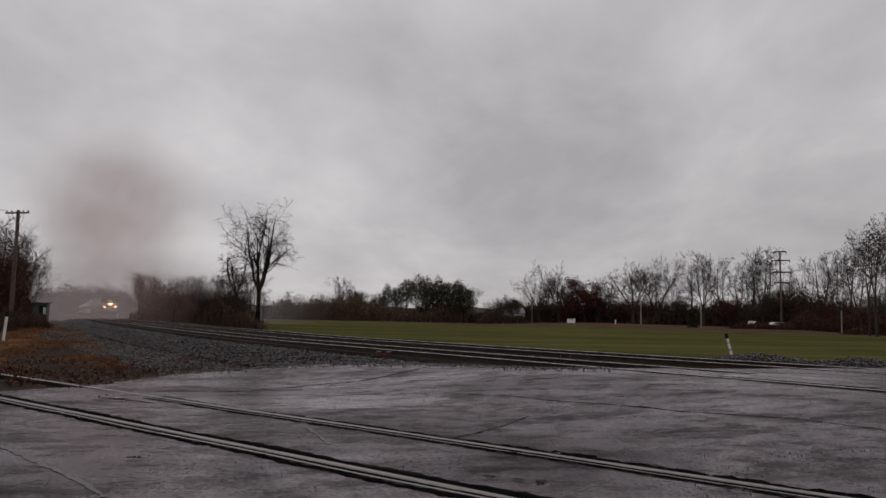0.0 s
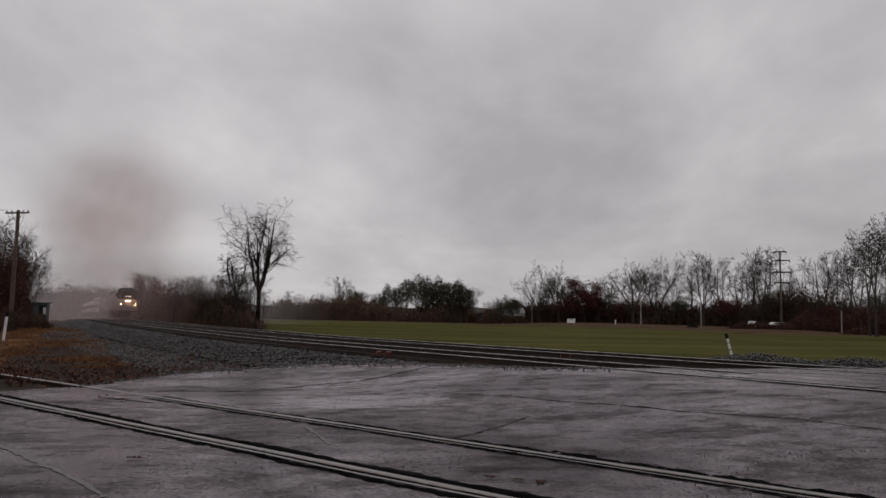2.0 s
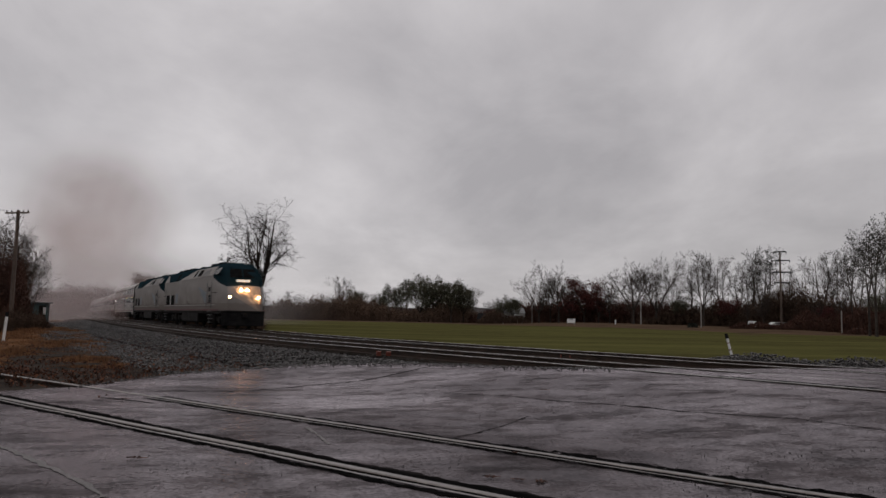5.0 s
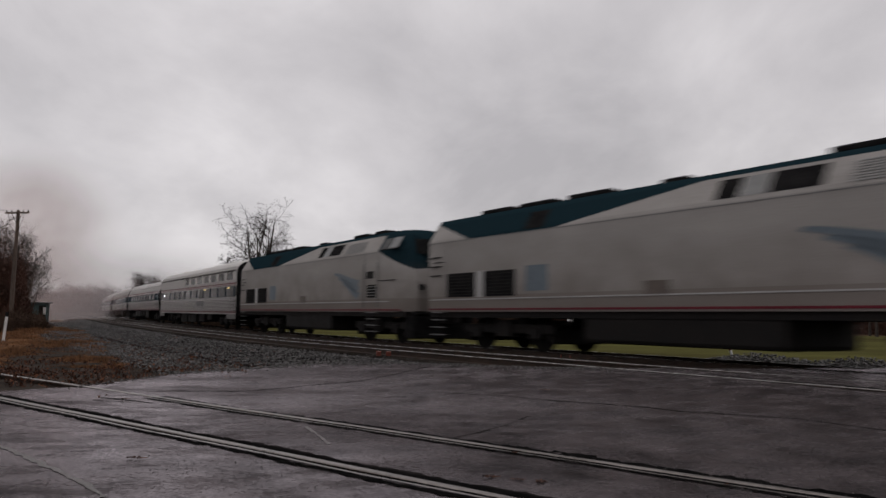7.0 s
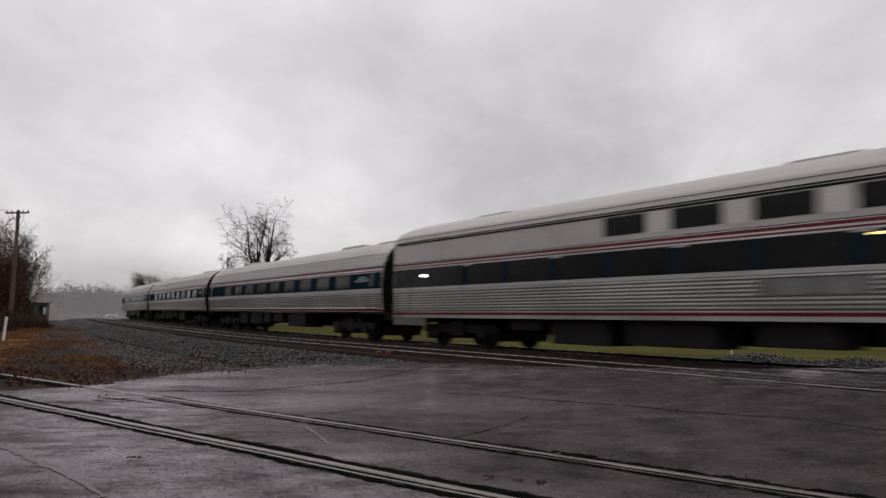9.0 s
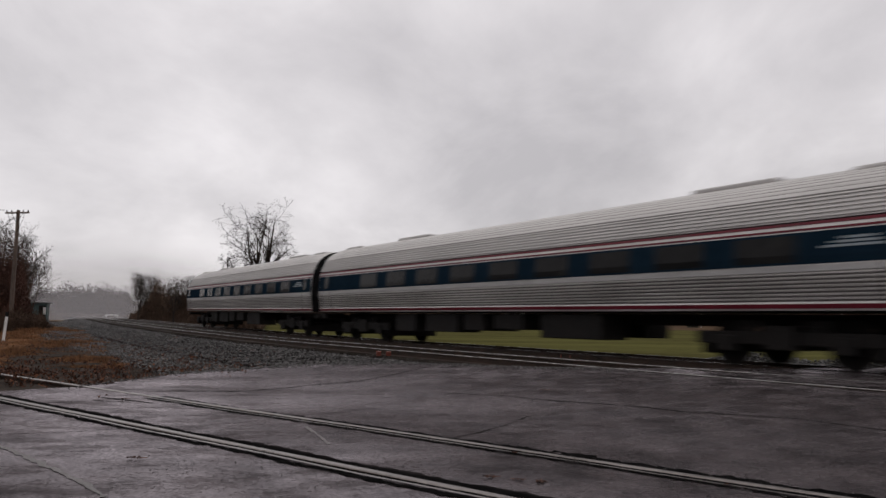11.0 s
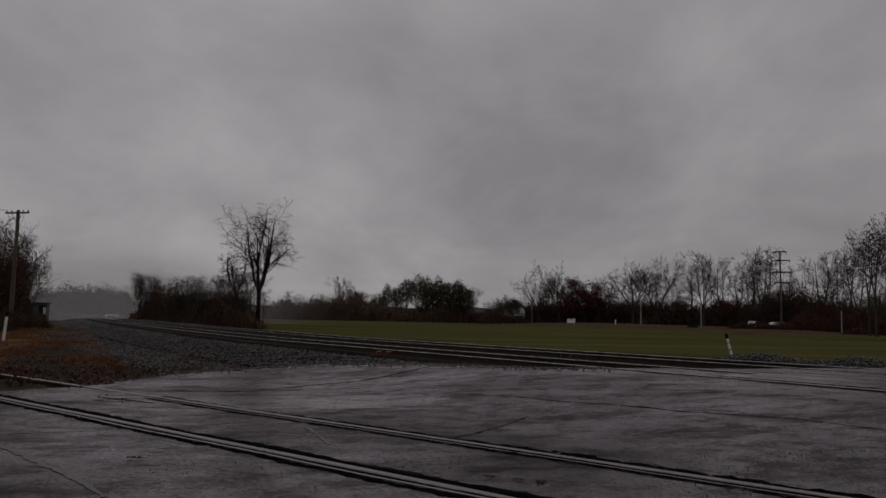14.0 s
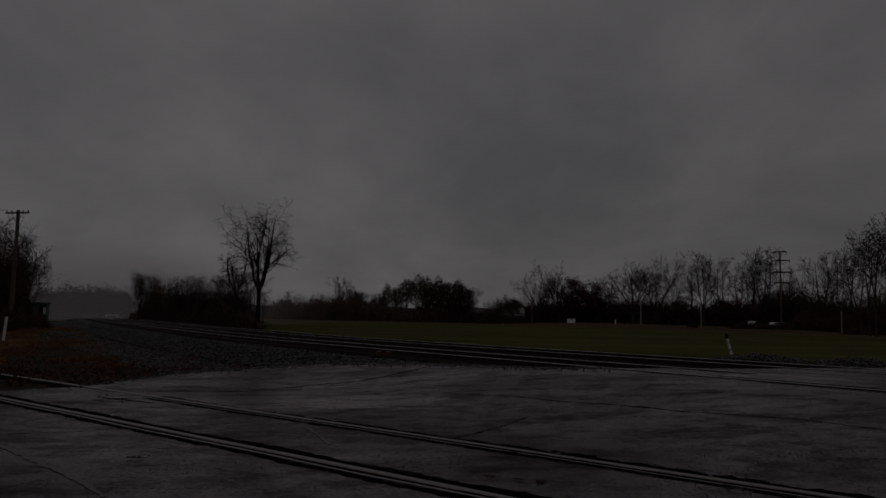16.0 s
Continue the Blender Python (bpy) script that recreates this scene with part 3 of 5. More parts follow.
    for side in (-1, 1):
        side_strip("window_band", half, band[0], band[1], -xe + 0.05, xe - 0.05, side, NAVY if kind == "tube" else GLASS, car, 0.005, "blue painted window band" if kind == "tube" else "dark window band")
        for a, b in stripes:
            side_strip("red_stripe", half, a, b, -xe + 0.05, xe - 0.05, side, RED, car, 0.006)
        side_strip("red_sill_stripe", half, sill[0], sill[1], -xe + 0.05, xe - 0.05, side, RED, car, 0.006)
        side_strip("white_stripe", half, white[0], white[1], -xe + 0.05, xe - 0.05, side, STRIPE, car, 0.006)
        for e in (-1, 1):
            for xx in (0.36, 1.2):
                side_strip("door_seam", half, bot + 0.12, band[1] + 0.1, e * (xe - xx) - 0.012, e * (xe - xx) + 0.012, side, BLACK, car, 0.013)
        for e in (-1, 1):
            side_strip("door_window", half, band[0] + 0.1, band[1] - 0.02, e * (xe - 0.82) - 0.18, e * (xe - 0.82) + 0.18, side, GLASS, car, 0.014)
        if kind == "tube":
            for k in range(9):
                x = -8.58 + 2.12 * k
                side_strip("window", half, band[0] + 0.07, band[1] - 0.05, x, x + 1.33, side, GLASS, car, 0.011)
                side_strip("window_gasket", half, band[0] + 0.05, band[0] + 0.07, x - 0.02, x + 1.35, side, BLACK, car, 0.013)
            # pale swept emblem on the blue band
            for k in range(3):
                side_strip("emblem_bar", half, 2.30 + 0.075 * k, 2.345 + 0.075 * k, 10.25 + 0.18 * k, 11.45 - 0.12 * k, side, PALEBLUE, car, 0.008, "pale blue bar of the emblem")
        else:
            for k in range(11):
                x = -9.95 + 2.03 * k
                side_strip("window", half, band[0] + 0.05, band[1] - 0.05, x, x + 1.62, side, GLASS, car, 0.011)
                side_strip("window_post", half, band[0] + 0.02, band[1] - 0.01, x + 1.68, x + 1.97, side, NAVY, car, 0.009)
                if k % 2:
                    side_strip("sill_vent", half, band[1] - 0.045, band[1] - 0.005, x - 0.3, x + 0.1, side, STRIPE, car, 0.013)
            for k in range(7):
                x = -2.2 + 2.09 * k
                side_strip("upper_window", half, 2.98, 3.44, x, x + 1.33, side, GLASS, car, 0.009)
                side_strip("upper_panel", half, 2.96, 3.46, x + 1.42, x + 2.0, side, STEEL, car, 0.006)
            side_strip("drip_rail", half, 3.475, 3.52, -xe + 0.3, xe - 0.3, side, BLACK, car, 0.02)
            side_strip("drip_rail", half, 3.70, 3.715, -xe + 0.3, xe - 0.3, side, GROOVE, car, 0.012)
            side_strip("interior_lamp", half, 2.3, 2.37, -10.7, -10.35, side, CABLAMP, car, 0.016)
            side_strip("interior_lamp", half, 2.49, 2.53, 4.3, 4.75, side, WARMLAMP, car, 0.016)
            side_strip("interior_lamp", half, 2.49, 2.53, 10.6, 11.0, side, WARMLAMP, car, 0.016)
            for e in (-1, 1):
                side_strip("end_skirt", half, 0.66, 0.93, e * 11.5 - 1.05, e * 11.5 + 1.05, side, GROOVE, car, 0.0, "lower skirt panel beneath the end door")
            side_strip("side_grille", half, 1.45, 1.75, 2.0, 4.3, side, GREY, car, 0.012)
    if kind == "tube":
        for x in (-7.5, 6.5):
            part("roof_hatch", boxes((x, x + 2.2, -0.55, 0.55, 3.88, 4.01), bevel=0.04), ROOFST, car)
        part("roof_hatch", boxes((xe - 2.2, xe - 0.8, -0.7, 0.7, 3.66, 3.94), bevel=0.06), ROOFST, car)
        part("roof_hatch", boxes((-xe + 0.8, -xe + 2.2, -0.7, 0.7, 3.66, 3.94), bevel=0.06), ROOFST, car)
    else:
        for x in (-9.0, 2.0, 7.0):
            part("roof_hatch", boxes((x, x + 1.6, -0.4, 0.4, 4.25, 4.345), bevel=0.03), CREAM, car)
    part("floor_plate", boxes((-xe, xe, -1.25, 1.25, bot - 0.01, bot + 0.1)), UNDER, car)
    undercar(car, -6.2, 6.4, 3 if kind == "tube" else 8)
    for x in (-9.07, 9.07):
        truck(car, x, 2.6, 0.46)
    return car


def hood(loco, x, y, z, r):
    """A short open black ring round a lamp."""
    bm = bmesh.new()
    n = 20
    rows = [[bm.verts.new((xx, y + math.cos(2 * math.pi * k / n) * rr, z + math.sin(2 * math.pi * k / n) * rr)) for k in range(n)]
            for xx, rr in ((x, r), (x + 0.13, r), (x + 0.13, r - 0.015), (x, r - 0.015))]
    for a, b in zip(rows, rows[1:]):
        for k in range(n):
            bm.faces.new((a[k], a[(k + 1) % n], b[(k + 1) % n], b[k]))
    part("lamp_hood", bm, BLACK, loco)


def locomotive():
    loco = empty("diesel_locomotive", "silver and teal streamlined diesel passenger locomotive with lit headlights", "locomotive", "locomotives")
    L = 21.03
    xr, xf = -L / 2 + 0.35, L / 2 - 1.1
    pts = [(1.50, 1.12), (1.52, 1.5), (1.52, 1.9), (1.52, 2.3), (1.52, 2.7), (1.52, 3.1), (1.52, 3.42), (1.49, 3.5), (1.16, 4.05), (1.02, 4.20), (0.7, 4.27), (0.0, 4.29)]
    half = lambda z: float(np.interp(z, [q[1] for q in pts], [q[0] for q in pts]))
    full = [(-y, z) for y, z in pts] + [(y, z) for y, z in pts[::-1][1:]]
    # the hull's nose: the front face leans back with height, with rounded corners
    nose_z = (1.12, 1.9, 2.35, 2.75, 3.1, 3.5, 3.9, 4.15, 4.29)
    nose_x = (xf, xf, xf - 0.05, xf - 0.2, xf - 0.40, xf - 0.60, xf - 0.82, xf - 1.02, xf - 1.30)
    fx = lambda z: float(np.interp(z, nose_z, nose_x))
    us = [0.0, 0.06, 0.2, 0.45, 0.9, 1.6, 2.6, 3.6]

    def shift(i, x, y, z):
        if i >= len(back):
            u = us[len(us) - 1 - (i - len(back))]
            k = 1 - 0.30 * max(0.0, 1 - u / 1.25) ** 2.2
            top = z if z < 3.5 else z - 0.04 * max(0, 1 - u / 1.4) * (z - 3.5)
            start = xf - 3.7
            return (start + (fx(z) - start) * (1 - u / 3.6), y * k, top)
        return (x, y, z)

    back = [xr, xr + 0.4, -6, -2, 2, 5.0, 6.2]
    back = [x for x in back if x < xf - 3.75]
    xs = back + [0.0] * len(us)
    hull = sweep(full, xs, shift, caps=True)
    part("hull", hull, LOCO, loco, "silver hull with a teal cab and roof line", False)
    part("red_sill_stripe", boxes((xr, xf - 0.5, -1.515, -1.49, 1.17, 1.225), (xr, xf - 0.5, 1.49, 1.515, 1.17, 1.225)), RED, loco)
    for side in (-1, 1):
        side_strip("side_rail_strip", half, 1.49, 1.525, xr + 0.1, xf - 1.4, side, STRIPE, loco, 0.012)
        for a, b, z0, z1 in ((-9.08, -7.56, 1.58, 2.34), (-7.09, -5.63, 1.58, 2.34)):
            side_strip("dark_intake", half, z0, z1, a, b, side, BLACK, loco, 0.010, "black louvred air intake")
            for k in range(7):
                side_strip("intake_slat", half, z0 + 0.06 + 0.1 * k, z0 + 0.085 + 0.1 * k, a + 0.05, b - 0.05, side, UNDER, loco, 0.018)
        side_strip("intake_frame", half, 1.56, 2.37, -7.52, -7.13, side, STRIPE, loco, 0.008)
        side_strip("notice_panel", half, 1.70, 2.42, -5.15, -4.25, side, FADED, loco, 0.007, "faded blue-grey panel")
        side_strip("roof_intake", half, 3.46, 3.98, -5.27, -4.46, side, BLACK, loco, 0.010)
        for a, b, mt in ((1.05, 1.6, BLACK), (1.65, 2.25, GREY), (2.3, 3.45, BLACK)):
            side_strip("roof_intake", half, 3.52, 3.98, a, b, side, mt, loco, 0.010)
        for k in range(8):
            side_strip("louvre", half, 3.50 + 0.058 * k, 3.525 + 0.058 * k, 4.0, 5.7, side, GREY, loco, 0.02)
        side_strip("cab_side_window", half, 3.48, 3.90, 7.25, 7.88, side, GLASS, loco, 0.010)
        # grey instead of glass: the pane's pale reflection is painted
        side_strip("cab_side_window", half, 3.47, 3.90, 7.95, 8.60, side, GREY, loco, 0.010, "sliding window in flat grey, its pale reflection put into the colour")
        side_strip("window_frame", half, 3.44, 3.48, 7.2, 8.65, side, BLACK, loco, 0.012)
        side_strip("cab_door", half, 1.55, 3.36, 6.10, 7.12, side, LOCO, loco, 0.018)
        side_strip("cab_door_window", half, 2.40, 2.68, 6.15, 6.80, side, UNDER, loco, 0.022)
        side_strip("door_grille", half, 1.66, 2.16, 6.25, 7.0, side, BLACK, loco, 0.022, "dark grille in the side door")
        for k in range(4):
            side_strip("grille_bar", half, 1.74 + 0.11 * k, 1.77 + 0.11 * k, 6.27, 6.98, side, GREY, loco, 0.028)
        for x in (6.02, 7.2):
            bm = bmesh.new()
            rod(bm, (x, side * 1.58, 1.3), (x, side * 1.58, 3.0), 0.018)
            part("handrail", bm, GREY, loco)
        for k in range(4):
            part("cab_step", boxes((6.2, 7.0, side * 1.38, side * 1.55, 0.36 + 0.24 * k, 0.39 + 0.24 * k)), GREY, loco)
            part("rear_step", boxes((xr + 0.25, xr + 0.9, side * 1.38, side * 1.55, 0.36 + 0.24 * k, 0.39 + 0.24 * k)), GREY, loco)
        for k in range(3):
            part("rear_grab_iron", rod(bmesh.new(), (xr + 0.15, side * 1.56, 2.3 + 0.3 * k), (xr + 0.75, side * 1.56, 2.3 + 0.3 * k), 0.02), BLACK, loco)
        side_strip("fuel_hatch", half, 1.52, 1.84, -0.85, -0.14, side, FADEDBROWN, loco, 0.012, "dirty brown fuel filler hatch")
        side_strip("body_seam", half, 1.53, 3.36, 5.98, 6.0, side, GREY, loco, 0.006)
        side_strip("body_seam", half, 3.37, 3.39, xr, 7.1, side, GREY, loco, 0.006)
        side_strip("body_seam", half, 1.53, 3.36, xr + 0.98, xr + 1.0, side, GREY, loco, 0.006)
        for a, b, z0 in ((7.2, 8.5, 2.28), (xr + 0.3, xr + 0.9, 2.72)):
            side_strip("vent_line", half, z0, z0 + 0.03, a, b, side, BLACK, loco, 0.012)
        # three swept bars of the side emblem
        for k in range(3):
            bm = bmesh.new()
            x0, z0 = 3.1 + 0.45 * k, 2.66 - 0.2 * k
            ring = []
            for j in range(9):
                f = j / 8
                ring.append((x0 + 2.45 * f - 0.42 * k * f, z0 - 0.12 * math.sin(f * math.pi / 2) - (0.55 + 0.1 * k) * f * f * (1 - 0.5 * f) + 0.1))
            low = [(x - 0.10 - 0.16 * (i / 8), z - 0.09 - 0.18 * (i / 8)) for i, (x, z) in enumerate(ring)]
            vs = [bm.verts.new((x, side * 1.528, z)) for x, z in ring]
            ws = [bm.verts.new((x, side * 1.528, z)) for x, z in low]
            for a in range(8):
                bm.faces.new((vs[a], vs[a + 1], ws[a + 1], ws[a]))
            part("emblem_bar", bm, FADED, loco, "blue swept bar of the side emblem")
    # roof equipment
    for x, w in ((-8.3, 1.5), (-6.4, 1.5), (-4.3, 1.6), (3.2, 1.3), (5.2, 1.0)):
        part("roof_fan", boxes((x, x + w, -0.75, 0.75, 4.24, 4.40), bevel=0.05), BLACK, loco, "black roof fan housing")
    part("exhaust_stack", boxes((-1.2, -0.4, -0.5, 0.5, 4.25, 4.42), bevel=0.03), BLACK, loco)
    # the front
    for sy in (-1, 1):
        z0, z1 = 3.28, 3.86
        bm = bmesh.new()
        vs = [bm.verts.new((fx(z) + 0.012 - (0.10 if abs(y) > 0.8 else 0.0), sy * y, z)) for y, z in ((0.05, z0), (0.98, z0), (0.86, z1), (0.05, z1))]
        bm.faces.new(vs)
        bmesh.ops.solidify(bm, geom=bm.faces[:], thickness=0.02)
        part("windshield", bm, GLASS, loco, "dark sloping windshield")
    part("number_board", boxes((fx(3.08) - 0.1, fx(3.08) + 0.05, -0.42, 0.42, 3.0, 3.15), bevel=0.01), BOARD, loco, "lit number board above the nose")
    for y in (-0.2, 0.2):
        bm = bmesh.new()
        rod(bm, (fx(2.48) - 0.1, y, 2.48), (fx(2.48) + 0.012, y, 2.48), 0.11, sides=16)
        part("headlight", bm, LAMP, loco, "bright warm headlight")
        hood(loco, fx(2.48) - 0.05, y, 2.48, 0.13)
    for y in (-0.92, 0.92):
        bm = bmesh.new()
        rod(bm, (xf - 0.25, y, 1.98), (xf + 0.006, y, 2.02), 0.085, sides=16)
        part("ditch_light", bm, LAMP, loco, "bright ditch light")
        hood(loco, xf - 0.05, y, 2.02, 0.105)
    part("pilot", boxes((xf - 0.45, xf + 0.1, -1.32, 1.32, 0.18, 1.0), bevel=0.06), BLACK, loco, "black front plow")
    part("front_coupler", boxes((xf, xf + 0.42, -0.16, 0.16, 0.74, 1.0), bevel=0.04), UNDER, loco)
    part("rear_coupler", boxes((xr - 0.4, xr, -0.16, 0.16, 0.74, 1.0), bevel=0.04), UNDER, loco)
    part("anticlimber", boxes((xf - 0.3, xf + 0.12, -1.2, 1.2, 1.02, 1.16), bevel=0.03), BLACK, loco)
    part("underframe", boxes((xr, xf - 0.3, -1.42, 1.42, 0.95, 1.14)), UNDER, loco)
    part("fuel_tank", boxes((-3.0, 2.6, -1.4, 1.4, 0.32, 1.0), bevel=0.1), UNDER, loco)
    for x in (-6.55, 6.55):
        truck(loco, x, 2.74, 0.51)
    return loco


lead = locomotive()
second = copy_thing(lead, Matrix.Identity(4))
for piece in second.children:
    if piece.name.split(".")[0] in ("headlight", "ditch_light", "number_board"):
        piece.data = piece.data.copy()
        piece.data.materials[0] = GREY
sleeper = passenger_car("sleeper")
coach = passenger_car("tube")
coach_b = copy_thing(coach, Matrix.Identity(4))
coach_c = copy_thing(coach, Matrix.Identity(4))
tagged(coach_c, "last fluted stainless steel coach with a blue window band")
tagged(second, "second silver and teal diesel locomotive coupled behind the first")
TRAIN = ((lead, 0.0, 21.03, 13.1), (second, 21.03, 21.03, 13.1), (sleeper, 42.06, 26.0, 18.14), (coach, 68.06, 26.0, 18.14),
         (coach_b, 94.06, 26.0, 18.14), (coach_c, 120.06, 26.0, 18.14))


def nose_at(t):
    """Distance of the train's nose from the crossing."""
    u = t - 6.6
    lag = float(np.interp(t, (0, 1, 2, 3, 4.2, 5.3, 6.3, 7.0, 7.5, 8.2, 9.2, 10.3, 11.3, 12.5, 16), (-2.0, 1.0, 2.6, 3.0, 2.9, 1.7, 0.7, 0.42, 0.2, 0.0, -0.1, -0.5, -0.8, -1.05, -2.6)))
    return -0.1 - 21.87 * u - 0.0628 * u * u + lag


def motions():
    for car, start, length, base in TRAIN:
        rows = []
        for k in range(0, 65):
            t = 0.25 * k
            c = nose_at(t) + start + length / 2
            a, b = on_track(c - base / 2), on_track(c + base / 2)
            za, zb = grade(c - base / 2), grade(c + base / 2)
            rows.append((t, pose((a[0] + b[0]) / 2, (a[1] + b[1]) / 2, (za + zb) / 2, 0, -math.degrees(math.atan2(za - zb, base)),
                                 math.degrees(math.atan2(a[1] - b[1], a[0] - b[0])))))
        walk(car, rows)
    smoke_motions()


# ---------------------------------------------------------------- trees
def tree_mesh(seed, height, stems=3, spread=0.5, droop=0.0, levels=4, fork=0.25, lean=0.0, density=1.0, twig=0.012, stout=0.021, bare=0.13, rise=0.13):
    """Tubes of a bare tree: verts, faces and the twig ends. The trunk forks at a share of the height."""
    rnd = random.Random(seed)
    verts, faces, tips = [], [], []

    def tube(path, radii, sides):
        base = len(verts)
        for i, p in enumerate(path):
            d = (path[min(i + 1, len(path) - 1)] - path[max(i - 1, 0)])
            d = d.normalized() if d.length > 1e-6 else Vector((0, 0, 1))
            q = d.to_track_quat("Z", "Y")
            for k in range(sides):
                a = 2 * math.pi * k / sides
                verts.append(p + q @ Vector((math.cos(a) * radii[i], math.sin(a) * radii[i], 0)))
        for i in range(len(path) - 1):
            for k in range(sides):
                a, b = base + i * sides + k, base + i * sides + (k + 1) % sides
                faces.append((a, b, b + sides, a + sides))

    def limb(p, d, length, r, level):
        n = 5 if level < 2 else (4 if level == 2 else 3)
        path, radii = [p.copy()], [r]
        for i in range(n):
            wob = 0.16 if level < 2 else 0.3
            d = (d + Vector((rnd.uniform(-wob, wob), rnd.uniform(-wob, wob), rnd.uniform(-wob, wob) * 0.6))
                 + Vector((0, 0, rise if level < 2 else (0.10 if level == 2 else 0.03) - (droop * 1.9 if level > 2 else droop * 0.12) * 1.4 * (i + 1) / n))).normalized()
            p = p + d * (length / n)
            path.append(p.copy())
            radii.append(max(twig * 0.55, r * (1 - 0.72 * (i + 1) / n)))
        tube(path, radii, 6 if level < 2 else 3)
        if level >= levels:
            tips.append(path[-1]); tips.append(path[len(path) // 2])
            return
        kids = int((7, 8, 7, 6)[min(level, 3)] * density + rnd.random())
        for k in range(kids):
            f = (bare if level == 1 else 0.2) + (1 - bare if level == 1 else 0.8) * (k + rnd.random()) / kids
            i = min(n - 1, int(f * n))
            q = path[i].lerp(path[i + 1], f * n - i)
            dd = (path[i + 1] - path[i]).normalized()
            side = dd.cross(Vector((rnd.uniform(-1, 1), rnd.uniform(-1, 1), rnd.uniform(-1, 1)))).normalized()
            nd = (dd * (0.62 + 0.3 * rnd.random()) + side * (0.55 + 0.35 * rnd.random()) * (1 + spread * 0.4)).normalized()
            limb(q, nd, length * (0.34 + 0.25 * rnd.random()) * (1.15 - 0.4 * f), max(twig, radii[i] * 0.5), level + 1)

    h0 = height * fork
    base_r = height * stout
    tr = [Vector((0, 0, -0.15)), Vector((lean * h0 * 0.3, 0, h0 * 0.5)), Vector((lean * h0, 0, h0))]
    tube(tr, [base_r * 1.35, base_r, base_r * 0.92], 8)
    split = len(faces), len(verts)
    for k in range(stems):
        a = 2 * math.pi * (k + rnd.random() * 0.6) / stems
        d = Vector((math.cos(a) * spread, math.sin(a) * spread, 1)).normalized()
        limb(tr[-1], d, (height - h0) * rnd.uniform(0.66, 0.86), base_r * (0.72 if stems > 1 else 0.9), 1)
    return verts, faces, tips, split


def leaf_cloud(seed, centres, radius, count, size):
    """Many small leaf blades scattered round the given places."""
    r = np.random.RandomState(seed)
    c = np.array([tuple(p) for p in centres])
    pick = c[r.randint(0, len(c), count)] + r.normal(0, radius, (count, 3)) * (1, 1, 0.8)
    u = r.normal(0, 1, (count, 3)); u /= np.linalg.norm(u, axis=1)[:, None]
    w = r.normal(0, 1, (count, 3)); w -= (w * u).sum(1)[:, None] * u; w /= np.linalg.norm(w, axis=1)[:, None]
    s = size * r.uniform(0.6, 1.4, (count, 1))
    v = np.empty((count, 4, 3))
    v[:, 0] = pick - u * s; v[:, 1] = pick + w * s * 0.55; v[:, 2] = pick + u * s; v[:, 3] = pick - w * s * 0.55
    f = np.arange(count * 4).reshape(count, 4)
    return v.reshape(-1, 3).tolist(), f.tolist()


def make_tree(name, label, seed, height, bark, leaf=None, leaves=0, leaf_size=0.16, leaf_spread=0.5, group="", **kw):
    t = empty(name, label, "tree", group)
    verts, faces, tips, (f0, v0) = tree_mesh(seed, height, **kw)
    link_mesh("trunk", verts[:v0], faces[:f0], bark, t, smooth=True)
    link_mesh("branchwork", verts[v0:], [[i - v0 for i in f] for f in faces[f0:]], bark, t, "bare branching limbs and twigs")
    if leaf:
        v, f = leaf_cloud(seed + 50, [p for p in tips if p.z > height * 0.2], leaf_spread, leaves, leaf_size)
        link_mesh("crown", v, f, leaf, t, "uneven crown of remaining leaves")
    return t


def at(ob, x, y, z=None, turn=0.0, size=1.0, tall=None):
    if z is None:
        z = ground_height(x, y)
    ob.matrix_basis = pose(x, y, z, 0, 0, turn) @ Matrix.Diagonal((size, size, tall or size, 1))
    return ob


def again(ob, x, y, turn, size, tall=None, z=None):
    if z is None:
        z = ground_height(x, y)
    return copy_thing_at(ob, pose(x, y, z, 0, 0, turn) @ Matrix.Diagonal((size, size, tall or size, 1)))


def copy_thing_at(ob, m):
    keep = ob.scale.copy()
    ob.scale = (1, 1, 1)
    c = copy_thing(ob, m)
    ob.scale = keep
    return c


def polar(px, depth):
    """Plan place at a depth, on the bearing whose tangent is px."""
    return px * depth, depth


F = 1330.75


def bearing(px):
    return (px - 784) / F


